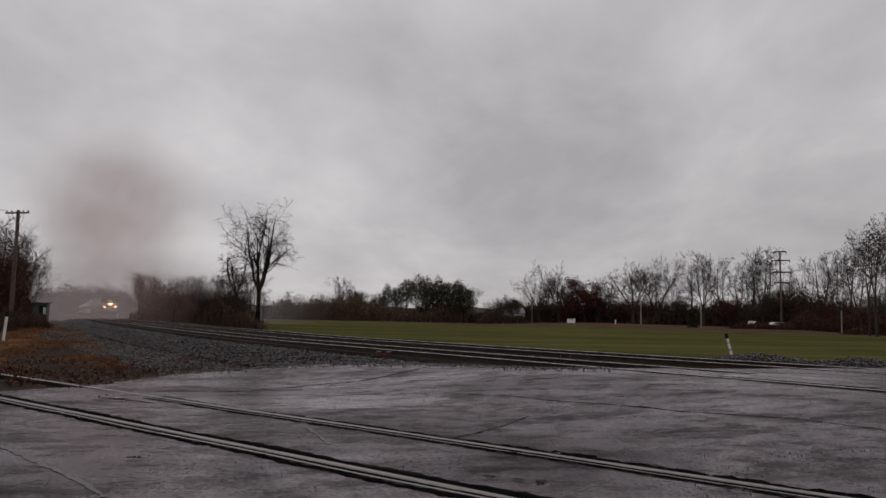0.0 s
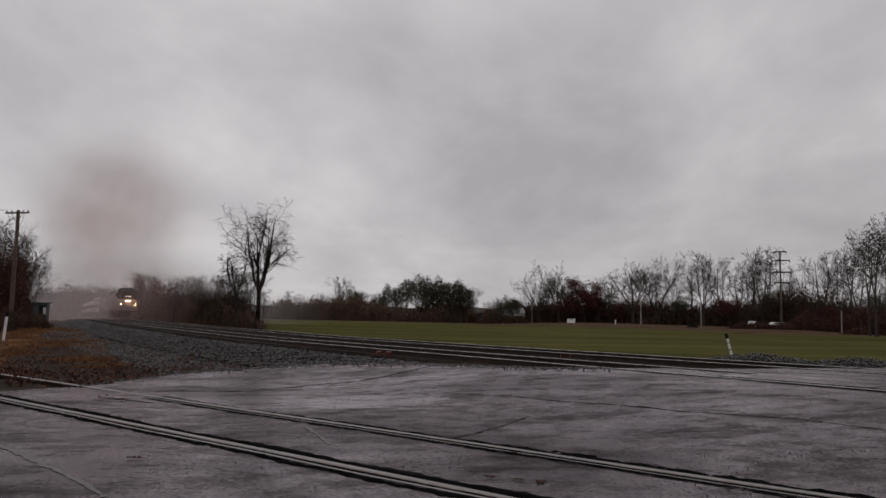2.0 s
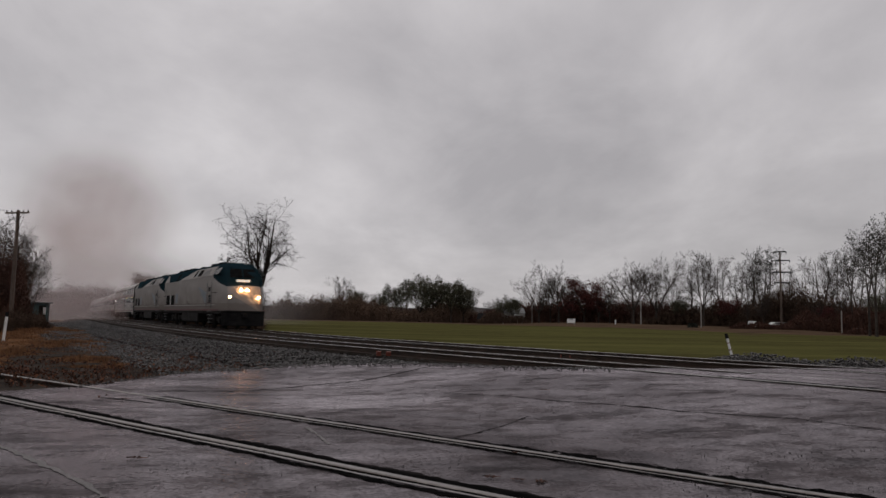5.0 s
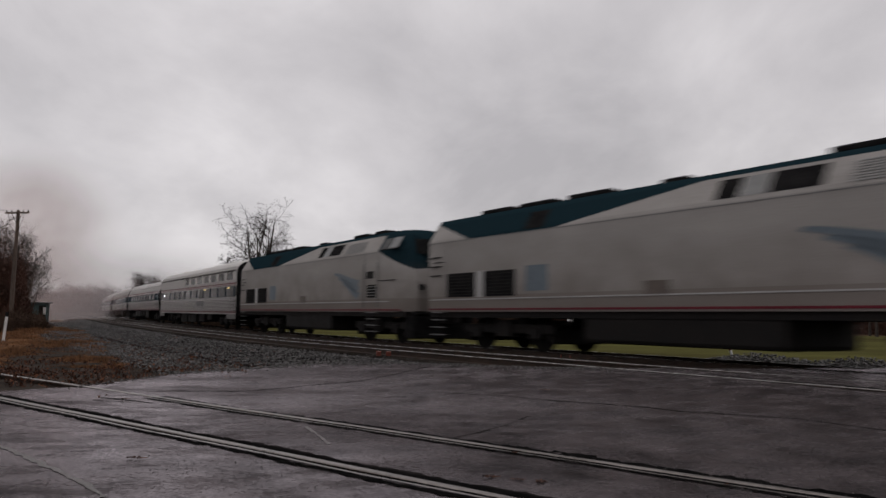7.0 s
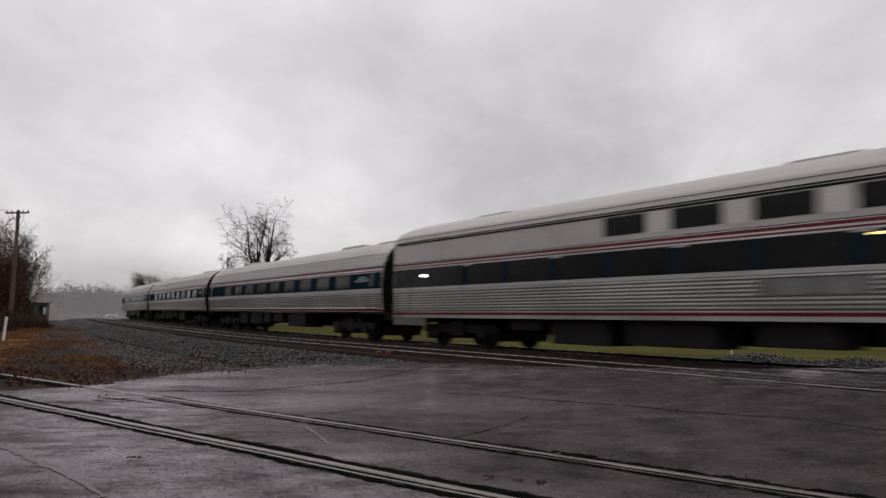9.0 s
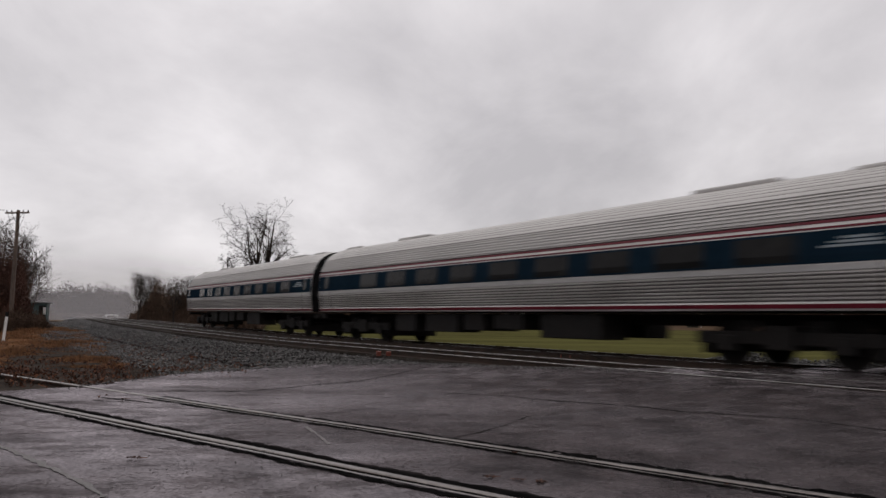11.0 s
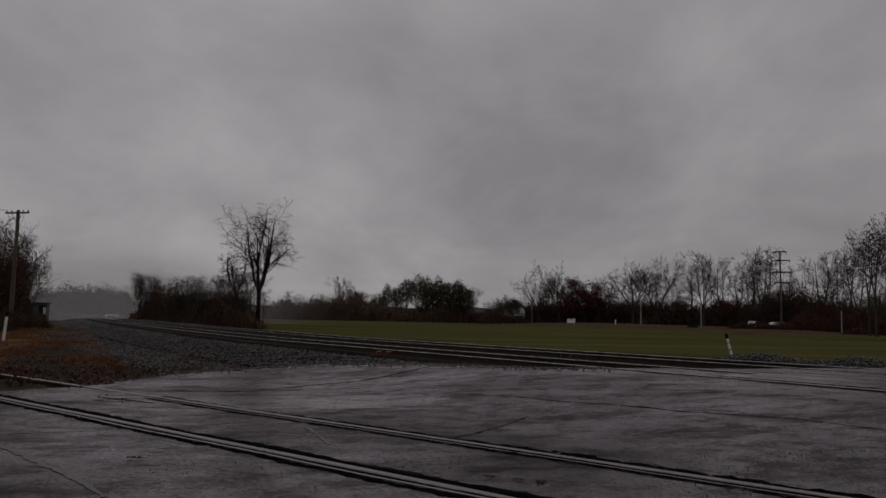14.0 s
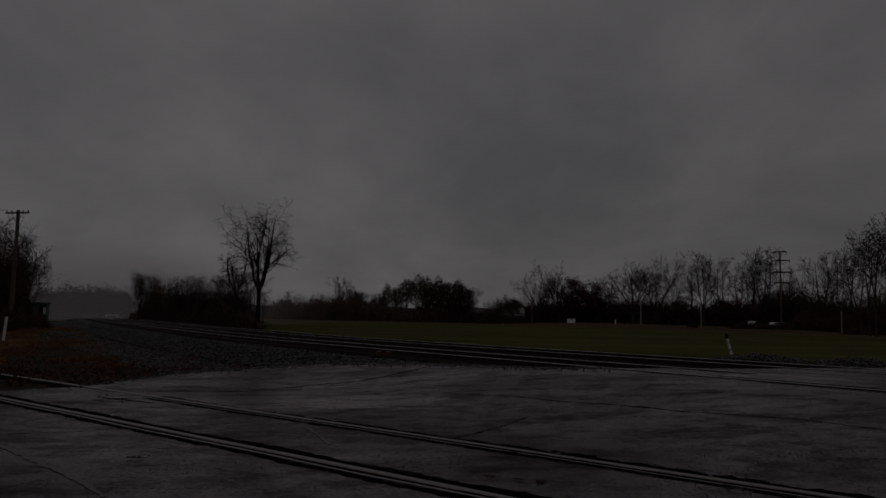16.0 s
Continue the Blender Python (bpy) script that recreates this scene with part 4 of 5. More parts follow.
def thicket(name, label, seed, x0, x1, depth, top, count, material, leaf_size=0.22, width=8.0, low=0.0, stems=True, category="brush"):
    """A belt of brush: upright stems and leaf blades of many heights, along a line of bearings."""
    r = np.random.RandomState(seed)
    b = r.uniform(bearing(x0), bearing(x1), count)
    d = (depth if np.isscalar(depth) else np.interp(b, [bearing(x0), bearing(x1)], depth)) + r.uniform(-width / 2, width / 2, count)
    x, y = b * d, d
    q = 40.0 / np.mean(d)
    env = np.array([0.62 + 0.42 * noise.noise(Vector((xx * 0.30 * q, yy * 0.30 * q, seed))) + 0.30 * noise.noise(Vector((xx * 0.9 * q, yy * 0.9 * q, seed + 7)))
                    + 0.2 * noise.noise(Vector((xx * 2.6 * q, yy * 2.6 * q, seed + 3))) for xx, yy in zip(x, y)])
    ends = np.clip(np.minimum(b - bearing(x0), bearing(x1) - b) / (0.16 * (bearing(x1) - bearing(x0))), 0.22, 1.0)
    hmax = top * np.clip(env, 0.25, 1.15) * ends
    z = hmax * r.uniform(0, 1, count) ** 0.75 * r.uniform(0.7, 1.05, count)
    g = np.array([ground_height(xx, yy) for xx, yy in zip(x, y)])
    pick = np.stack([x, y, g + low + z], 1)
    u = r.normal(0, 1, (count, 3)) * (0.6, 0.6, 1.2); u /= np.linalg.norm(u, axis=1)[:, None]
    w = r.normal(0, 1, (count, 3)); w -= (w * u).sum(1)[:, None] * u; w /= np.linalg.norm(w, axis=1)[:, None]
    s = leaf_size * r.uniform(0.5, 1.6, (count, 1))
    v = np.empty((count, 4, 3))
    v[:, 0] = pick - u * s; v[:, 1] = pick + w * s * 0.4; v[:, 2] = pick + u * s; v[:, 3] = pick - w * s * 0.4
    verts = v.reshape(-1, 3).tolist()
    faces = np.arange(count * 4).reshape(count, 4).tolist()
    if stems:
        for k in range(0, count, 9):
            p = Vector((x[k], y[k], g[k] - 0.1)); q = Vector((x[k] + r.normal(0, 0.4), y[k] + r.normal(0, 0.4), g[k] + hmax[k] * r.uniform(0.9, 1.4)))
            t = 0.00022 * d[k] + 0.006
            n = len(verts)
            verts += [(p.x - t, p.y, p.z), (p.x + t, p.y, p.z), (q.x, q.y, q.z), (p.x, p.y - t, p.z), (p.x, p.y + t, p.z)]
            faces += [(n, n + 1, n + 2), (n + 3, n + 4, n + 2)]
    ob = link_mesh(name, verts, faces, material)
    return tagged(ob, label, category, kind="stuff")


def make_vegetation():
    big = make_tree("bare_tree", "large bare forked tree beside the railway line", 91, 16.6, BARK, stems=6, spread=0.46, droop=0.10, levels=4, fork=0.29, twig=0.017, bare=0.18, density=0.95, stout=0.0165, rise=0.26)
    at(big, *polar(bearing(460), 92), turn=120, size=1.04, tall=0.90)
    side = make_tree("bare_tree", "smaller leaning bare tree with drooping twigs", 23, 9.6, BARK, stems=3, spread=0.55, droop=0.22, levels=4, fork=0.4, lean=-0.28, twig=0.016)
    at(side, *polar(bearing(436), 90), turn=0)
    # kinds of trees along the far side of the field
    a = make_tree("bare_tree", "tall bare deciduous tree at the field's edge", 31, 18, PALEBARK, stems=3, spread=0.38, levels=4, fork=0.16, twig=0.021, group="trees beyond the field", density=1.2, stout=0.0135)
    b = make_tree("bare_tree", "slender bare tree with upright limbs", 37, 18, PALEBARK, stems=2, spread=0.2, levels=4, fork=0.2, twig=0.021, group="trees beyond the field", density=1.2, stout=0.0135)
    c = make_tree("autumn_tree", "tree with thinning olive and brown leaves", 41, 15, PALEBARK, OLIVE, 5600, 0.22, 0.65, "trees beyond the field", stems=4, spread=0.5, levels=3, fork=0.2, twig=0.03)
    d = make_tree("autumn_tree", "tree with dark red autumn leaves", 43, 12, PALEBARK, REDLEAF, 5600, 0.2, 0.65, "trees beyond the field", stems=4, spread=0.6, levels=3, fork=0.18, twig=0.03)
    f = make_tree("bare_tree", "broad bare tree with a rounded crown of fine twigs", 53, 15, PALEBARK, stems=5, spread=0.75, levels=4, fork=0.2, twig=0.021, group="trees beyond the field", density=1.15, stout=0.016, bare=0.2)
    e = make_tree("autumn_tree", "slender tree with sparse dark leaves near its top", 47, 18, PALEBARK, EVERGREEN, 900, 0.13, 0.25, "trees beyond the field", stems=2, spread=0.22, levels=4, fork=0.35, twig=0.022, density=0.9, stout=0.011)
    at(a, *polar(bearing(1245), 190), turn=20, size=1.05, tall=1.12)
    at(f, *polar(bearing(1122), 205), turn=0, size=1.25)
    at(b, *polar(bearing(1330), 195), turn=50, size=0.95, tall=0.98)
    at(c, *polar(bearing(770), 262), turn=0)
    at(d, *polar(bearing(1035), 230), turn=0, size=1.1)
    at(e, *polar(bearing(1550), 120), turn=10, size=1.0, tall=1.04)
    rows = [(a, 605, 262, 0.85), (c, 630, 262, 0.72), (c, 700, 262, 0.86), (b, 722, 266, 0.85), (c, 745, 258, 1.02), (c, 800, 256, 0.98), (c, 822, 258, 0.85),
            (f, 955, 235, 1.02), (f, 990, 232, 1.22), (b, 975, 240, 0.8), (f, 1162, 208, 1.22), (c, 908, 238, 0.55), (c, 890, 244, 0.5), (d, 1010, 236, 0.85), 
            (b, 1275, 195, 1.0), (e, 1335, 190, 1.02), (e, 1362, 192, 1.05), (b, 1350, 200, 1.05), (b, 1310, 200, 0.95), (b, 1400, 196, 0.9), (b, 1455, 180, 1.05), (a, 1475, 182, 0.95),
            (e, 1508, 150, 0.9), (b, 1520, 152, 0.95), (e, 1538, 130, 0.95), (e, 1570, 112, 0.95), (b, 1590, 122, 1.0), (b, 1225, 198, 0.9), (c, 672, 270, 0.62),
            (a, 530, 300, 0.55), (b, 512, 300, 0.62), (a, 245, 190, 0.62), (a, 1080, 225, 0.7), (b, 1195, 215, 0.75), (d, 1060, 228, 0.75)]
    for k, (kind, px, depth, size) in enumerate(rows):
        x, y = polar(bearing(px), depth)
        again(kind, x, y, (k * 67) % 360, size, size * (1.14 if kind == e else 1.07 if kind in (a, b) else 1.02))
    # brush belts
    thicket("brush_belt", "dense brown leafless brush beside the line", 3, 236, 470, (105, 88), 5.2, 26000, BRUSH, 0.16, 12)
    thicket("brush_belt", "brown and russet brush beyond the field", 4, 420, 880, (235, 268), 9.5, 30000, BRUSH, 0.32, 14)
    thicket("brush_belt", "russet undergrowth beneath the trees", 5, 800, 1260, (268, 212), 9.0, 30000, RUSSET, 0.32, 14)
    thicket("brush_belt", "thick brown undergrowth beneath the trees", 6, 1130, 1700, (214, 150), 10.0, 48000, BRUSH, 0.28, 14)
    thicket("brush_belt", "dark brush at the field's corner", 7, 1380, 1700, (178, 110), 6.5, 22000, RUSSET, 0.2, 8)
    thicket("brush_belt", "russet brush with bare stems beside the old track", 8, -60, 62, (58, 62), 7.6, 20000, RUSSET, 0.11, 9)
    thicket("low_shrubs", "low weedy shrubs on the verge", 9, -40, 100, (38, 60), 1.7, 7000, BRUSH, 0.08, 5)
    for k, (px, depth, size) in enumerate(((4, 66, 0.50), (30, 68, 0.52), (50, 66, 0.46), (-16, 64, 0.55), (60, 70, 0.36), (40, 64, 0.36), (18, 63, 0.34))):
        x, y = polar(bearing(px), depth)
        again(a if k % 2 else b, x, y, 77 * k, size, size)
    # saplings in the brush
    rs = random.Random(77)
    for k in range(20):
        px = 240 + 230 * (k + rs.random()) / 20
        x, y = polar(bearing(px), 100 - 12 * (px - 240) / 230 + rs.uniform(-4, 4))
        again(b if k % 3 else a, x, y, rs.uniform(0, 360), rs.uniform(0.27, 0.40))
    for k in range(36):
        px = 480 + 1090 * (k + rs.random()) / 36
        x, y = polar(bearing(px), float(np.interp(px, (480, 860, 1200, 1570), (262, 270, 208, 150))) + rs.uniform(-6, 8))
        again((a, b, d, b, a, c)[k % 6], x, y, rs.uniform(0, 360), rs.uniform(0.36, 0.58))
    # far wooded ridges
    thicket("far_woods_edge", "bare trees on the distant ridge, coloured a misty grey", 71, 40, 262, 405, 19.0, 26000, FARWOOD, 0.5, 30, stems=False, category="woods")
    ridge("far_woods", 17, 30, 260, 430, 13.5, 0.12)
    ridge("far_woods", 18, 440, 960, 900, 24.0, 0.10)
    # out of view: invented belts that dim reflections and light from behind
    belt("woods_behind", 61, [(-62, 48), (-58, 10), (-46, -22), (-20, -40), (8, -46)], 11)
    belt("woods_behind", 62, [(150, 60), (120, 0), (150, -90)], 12)
    ridge("far_woods", 19, 900, 1640, 420, 11.0, 0.2)


def belt(name, seed, line, top):
    """An unseen wooded belt, added to close the sides of the crossing and darken reflections."""
    verts, faces = [], []
    pts = []
    for (x0, y0), (x1, y1) in zip(line, line[1:]):
        pts += [(x0 + (x1 - x0) * k / 24, y0 + (y1 - y0) * k / 24) for k in range(24)]
    for i, (x, y) in enumerate(pts):
        h = top * (0.85 + 0.25 * noise.noise(Vector((x * 0.1, y * 0.1, seed))) + 0.2 * noise.noise(Vector((x * 0.45, y * 0.45, seed))))
        d = Vector((x, y)).normalized()
        for f, k in ((0, 0), (0.8, 0.5), (1.5, 0.9), (2.6, 1.0), (5.0, 0.9), (8.0, 0.0)):
            verts.append((x + d.x * f, y + d.y * f, -0.5 + h * k))
    for i in range(len(pts) - 1):
        for j in range(5):
            a = i * 6 + j
            faces.append((a, a + 6, a + 7, a + 1))
    tagged(link_mesh(name, verts, faces, BRUSH), "unseen dark wooded belt, added to darken reflections at the crossing", "woods", kind="backdrop")


def ridge(name, seed, x0, x1, depth, top, rough):
    """A distant wooded rise: a long mound with an uneven top of leaf clumps."""
    r = np.random.RandomState(seed)
    verts, faces = [], []
    n = 160
    for i in range(n + 1):
        b = bearing(x0 - 40) + (bearing(x1 + 40) - bearing(x0 - 40)) * i / n
        px = b * F
        h = top * (0.8 + rough * (noise.noise(Vector((px * 0.012, seed, 0))) * 1.5 + 0.5 * noise.noise(Vector((px * 0.07, seed, 1))) + 0.4 * noise.noise(Vector((px * 0.2, seed, 2)))))
        for j, (f, k) in enumerate(((0, 0), (0.03, 0.6), (0.06, 0.9), (0.1, 1.0), (0.25, 0.9), (0.4, 0.0))):
            dd = depth * (1 + f)
            verts.append((b * dd, dd, -1.0 + h * k))
    for i in range(n):
        for j in range(5):
            a = i * 6 + j
            faces.append((a, a + 6, a + 7, a + 1))
    tagged(link_mesh(name, verts, faces, FARWOOD), "distant wooded ridge, its mist put into the grey colour", "woods", kind="backdrop")


make_vegetation()


# ---------------------------------------------------------------- loose stone, grass and paving details
def stones(name, label, seed, places, sizes, material):
    """Crushed stones as small irregular solids."""
    r = np.random.RandomState(seed)
    base = np.array([(1, 0, 0), (-1, 0, 0), (0, 1, 0), (0, -1, 0), (0, 0, 1), (0, 0, -1)], float)
    tri = np.array([(0, 2, 4), (2, 1, 4), (1, 3, 4), (3, 0, 4), (2, 0, 5), (1, 2, 5), (3, 1, 5), (0, 3, 5)])
    n = len(places)
    v = base[None] * r.uniform(0.55, 1.25, (n, 6, 1)) * np.asarray(sizes)[:, None, None] * (1, 1, 0.75)
    a = r.uniform(0, 6.28, n)
    b = r.uniform(-0.7, 0.7, n)
    ca, sa, cb, sb = np.cos(a), np.sin(a), np.cos(b), np.sin(b)
    x, y, z = v[..., 0], v[..., 1], v[..., 2]
    x, z = x * cb[:, None] - z * sb[:, None], x * sb[:, None] + z * cb[:, None]
    x, y = x * ca[:, None] - y * sa[:, None], x * sa[:, None] + y * ca[:, None]
    v = np.stack([x, y, z], -1) + np.asarray(places)[:, None, :]
    f = (tri[None] + (np.arange(n) * 6)[:, None, None]).reshape(-1, 3)
    return tagged(link_mesh(name, v.reshape(-1, 3).tolist(), f.tolist(), material), label, "stones", kind="stuff")


def per_island(m, dark, light):
    """Vary a stone or leaf material from piece to piece."""
    nt = m.node_tree
    n, link = nt.nodes, nt.links
    b = n["Principled BSDF"]
    g = n.new("ShaderNodeNewGeometry")
    ramp = n.new("ShaderNodeValToRGB")
    e = ramp.color_ramp.elements
    e[0].position, e[0].color = 0.15, (*dark, 1)
    e[1].position, e[1].color = 1.0, (*light, 1)
    mid = e.new(0.86); mid.color = tuple(a + (c - a) * 0.45 for a, c in zip((*dark, 1), (*light, 1)))
    link.new(g.outputs["Random Per Island"], ramp.inputs[0])
    link.new(ramp.outputs[0], b.inputs["Base Color"])


per_island(STONE, (0.008, 0.007, 0.0068), (0.125, 0.111, 0.108))
LITTER = surface("brown_leaf_litter", (0.07, 0.035, 0.018), (0.2, 0.10, 0.05), 5.0, 0.8, 0.1, spec=0.2)
per_island(LITTER, (0.03, 0.013, 0.009), (0.19, 0.075, 0.038))
CRACK = surface("dark_filled_crack", (0.010, 0.009, 0.009), (0.022, 0.0195, 0.019), 5.0, 0.6, 0.2, spec=0.0)
MUD = surface("dark_wet_joint", (0.003, 0.003, 0.003), (0.009, 0.0085, 0.0085), 5.0, 0.6, 0.2, spec=0.0)
PALEASPHALT = surface("worn_pale_asphalt", (0.085, 0.079, 0.078), (0.17, 0.158, 0.156), 4.0, 0.6, 0.15, fine=12, bump=0.5, spec=0.2)


def make_stones():
    r = np.random.RandomState(5)
    pl, sz = [], []
    while len(pl) < 46000:
        s = 1.0 + 140 * r.uniform() ** 2.3
        o = r.uniform(-3.6, 11.5)
        if (o > 8.5 and r.uniform() > 0.6) or (o < 5.5 and r.uniform() > 0.12):
            continue
        x, y, h = on_track(s, o)
        if on_road(x, y - 0.05):
            continue
        z = max(ballast_height(s, o, x, y) if o < 8.7 else -9, ground_height(x, y) if o > 8 or o < -4 else -9)
        pl.append((x, y, z + 0.012)); sz.append(r.uniform(0.014, 0.042) * (1 + 0.006 * s))
    stones("ballast_stones", "loose wet crushed stone ballast along the tracks", 6, pl, sz, STONE)
    # heap of stone behind the far track
    pl, sz = [], []
    for _ in range(14000):
        s, o = r.uniform(-9.5, 7.0), -r.uniform(2.5, 5.6)
        k = max(0.0, 1 - ((o + 3.9) / 1.6) ** 2)
        prof = 0.47 * mixed(0, 1, (6.5 - s) / 2.5) * (0.8 + 0.35 * noise.noise(Vector((s * 0.7, 1, 0))))
        x, y, h = on_track(s, o)
        z = -0.36 + k * prof * r.uniform(0.25, 1.0)
        pl.append((x, y, z)); sz.append(r.uniform(0.022, 0.058))
    stones("stone_heap", "low heap of dark crushed stone behind the tracks", 7, pl, sz, STONE)
    # grit on the paving along its ragged edge
    pl, sz = [], []
    for _ in range(1500):
        x = r.uniform(-5.5, 3.2)
        y = road_top(x) - abs(r.normal(0, 0.35)) - 0.02
        pl.append((x, y, road_height(x, y) + 0.008)); sz.append(r.uniform(0.010, 0.032))
    for _ in range(260):
        x, y = r.uniform(-4, 9), r.uniform(4.2, 13)
        if not on_road(x, y):
            continue
        pl.append((x, y, road_height(x, y) + 0.004)); sz.append(r.uniform(0.003, 0.011))
    for _ in range(2600):
        x, y = r.uniform(-3.5, 4.5), r.uniform(4.2, 9.5)
        if noise.noise(Vector((x * 0.8, y * 0.8, 12))) + 0.25 * noise.noise(Vector((x * 3, y * 3, 2))) < 0.05:
            continue
        pl.append((x, y, road_height(x, y) + 0.002)); sz.append(r.uniform(0.0025, 0.007))
    for _ in range(420):
        x, y = r.uniform(1.6, 4.2), r.uniform(4.9, 6.4)
        if noise.noise(Vector((x * 1.3, y * 1.3, 31))) < 0.0:
            continue
        pl.append((x, y, road_height(x, y) + 0.004)); sz.append(r.uniform(0.003, 0.009))
    stones("paving_grit", "scattered dark grit on the wet paving", 8, pl, sz, STONE)


def blades(name, label, seed, region, count, height, material, category="grass"):
    r = np.random.RandomState(seed)
    verts, faces = [], []
    while len(faces) < count:
        x, y, k = region(r)
        if k <= 0 or on_road(x, y):
            continue
        z = ground_height(x, y)
        h = height * r.uniform(0.4, 1.2) * k
        a = r.uniform(0, 6.28)
        w = 0.006 + 0.0004 * y
        dx, dy = math.cos(a) * w, math.sin(a) * w
        lx, ly = r.normal(0, 0.35) * h, r.normal(0, 0.35) * h
        n = len(verts)
        verts += [(x - dx, y - dy, z - 0.02), (x + dx, y + dy, z - 0.02), (x + lx, y + ly, z + h)]
        faces.append((n, n + 1, n + 2))
    return tagged(link_mesh(name, verts, faces, material), label, category, kind="stuff")


def verge_share(x, y):
    """How far a place lies inside the tawny verge beside the old spur."""
    left = -0.50 * y + 0.0
    right = -0.485 * y + 0.3 + 0.9 * noise.noise(Vector((x * 0.25, y * 0.25, 1)))
    k = 0.25 + (right + 0.9 - x) / 2.2 if x < right + 0.9 else 0.0
    return min(1.0, max(0.0, k)) * (1.0 if 16.5 < y < 75 else 0.0)


def make_verge():
    def region(r):
        y = 16.5 + 50 * r.uniform() ** 1.6
        x = r.uniform(-0.66 * y - 1, -0.40 * y + 1.5)
        return x, y, verge_share(x, y) * min(1.1, 0.22 + 1.5 * noise.noise(Vector((x * 0.5, y * 0.35, 3))) + 0.5 * noise.noise(Vector((x * 1.7, y * 1.2, 5))))
    blades("dry_grass", "tawny matted dry grass on the verge", 21, region, 46000, 0.26, DRY)
    # ground cover under it
    verts, faces = [], []
    nx, ny = 40, 60
    for j in range(ny + 1):
        y = 18.2 + 55 * (j / ny) ** 1.5
        for i in range(nx + 1):
            edge = -0.485 * y + 0.3 + 0.9 * noise.noise(Vector((-0.485 * y * 0.25, y * 0.25, 1)))
            x = -0.75 * y - 2 + (edge - 2.0 + 0.75 * y + 2) * i / nx
            if j == 0:
                y = 18.2 + 1.4 * noise.noise(Vector((x * 0.8, 4, 0))) + 0.5 * noise.noise(Vector((x * 3, 4, 0)))
            verts.append((x, y, ground_height(x, y) + 0.03 - (0.06 if i == nx or j == 0 else 0) + 0.03 * noise.noise(Vector((x, y, 0)))))
    for j in range(ny):
        for i in range(nx):
            a = j * (nx + 1) + i
            faces.append((a, a + 1, a + nx + 2, a + nx + 1))
    tagged(link_mesh("grass_verge", verts, faces, VERGE, smooth=True), "matted tawny grass ground beside the old track", "verge", kind="structure")
    # fallen leaves and small debris by the spur's open end
    r = np.random.RandomState(9)
    c = []
    while len(c) < 3200:
        y = r.uniform(9.6, 16.6) if len(c) < 1300 else 14 + 30 * r.uniform() ** 1.5
        x = r.uniform(-13, -4.2) if len(c) < 1300 else -0.58 * y + 0.36 * y * r.uniform() ** 1.4
        if on_road(x, y) and r.uniform() > 0.03:
            continue
        if noise.noise(Vector((x * 0.7, y * 0.7, 21))) < -0.1:
            continue
        c.append((x, y, (road_height(x, y) if on_road(x, y) else ground_height(x, y) + 0.02) + 0.015))
    v, f = leaf_cloud(3, c, 0.05, 12000, 0.028)
    tagged(link_mesh("leaf_litter", v, f, LITTER), "brown fallen leaves beside the spur", "leaf litter", kind="stuff")

    # tufts along the far side of the line and at the field's edge
    def far(r):
        s = r.uniform(-8, 70)
        x, y, h = on_track(s, -r.uniform(4.2, 6.0))
        return x, y, 0.8 + 0.5 * noise.noise(Vector((x * 0.5, y * 0.5, 0)))
    blades("field_edge_grass", "uneven green grass along the field's near edge", 22, far, 9000, 0.22, GRASS)


def ribbon(name, label, pts, width, material, parent=None, lift=0.005, seed=0, rough=0.4):
    """A thin irregular strip that lies on the paving along plan points."""
    verts, faces = [], []
    dense = []
    for (x0, y0), (x1, y1) in zip(pts, pts[1:]):
        n = max(2, int(math.hypot(x1 - x0, y1 - y0) / 0.06))
        dense += [(x0 + (x1 - x0) * k / n, y0 + (y1 - y0) * k / n) for k in range(n)]
    dense.append(pts[-1])
    for i, (x, y) in enumerate(dense):
        a, b = dense[max(0, i - 1)], dense[min(len(dense) - 1, i + 1)]
        d = Vector((b[0] - a[0], b[1] - a[1])).normalized()
        wob = 0.5 * width * rough * noise.noise(Vector((x * 2.3, y * 2.3, seed)))
        w0 = width * (0.5 + rough * noise.noise(Vector((x * 9, y * 9, seed + 5))))
        w1 = width * (0.5 + rough * noise.noise(Vector((x * 9, y * 9, seed + 9))))
        for w in (w0 + wob, -w1 + wob):
            px, py = x - d.y * w, y + d.x * w
            verts.append((px, py, road_height(px, py) + 0.012 * noise.noise(Vector((px * 0.6, py * 0.6, 9))) + lift))
    for i in range(len(dense) - 1):
        faces.append((2 * i, 2 * i + 1, 2 * i + 3, 2 * i + 2))
    ob = link_mesh(name, verts, faces, material, parent)
    return tagged(ob, label) if label else ob


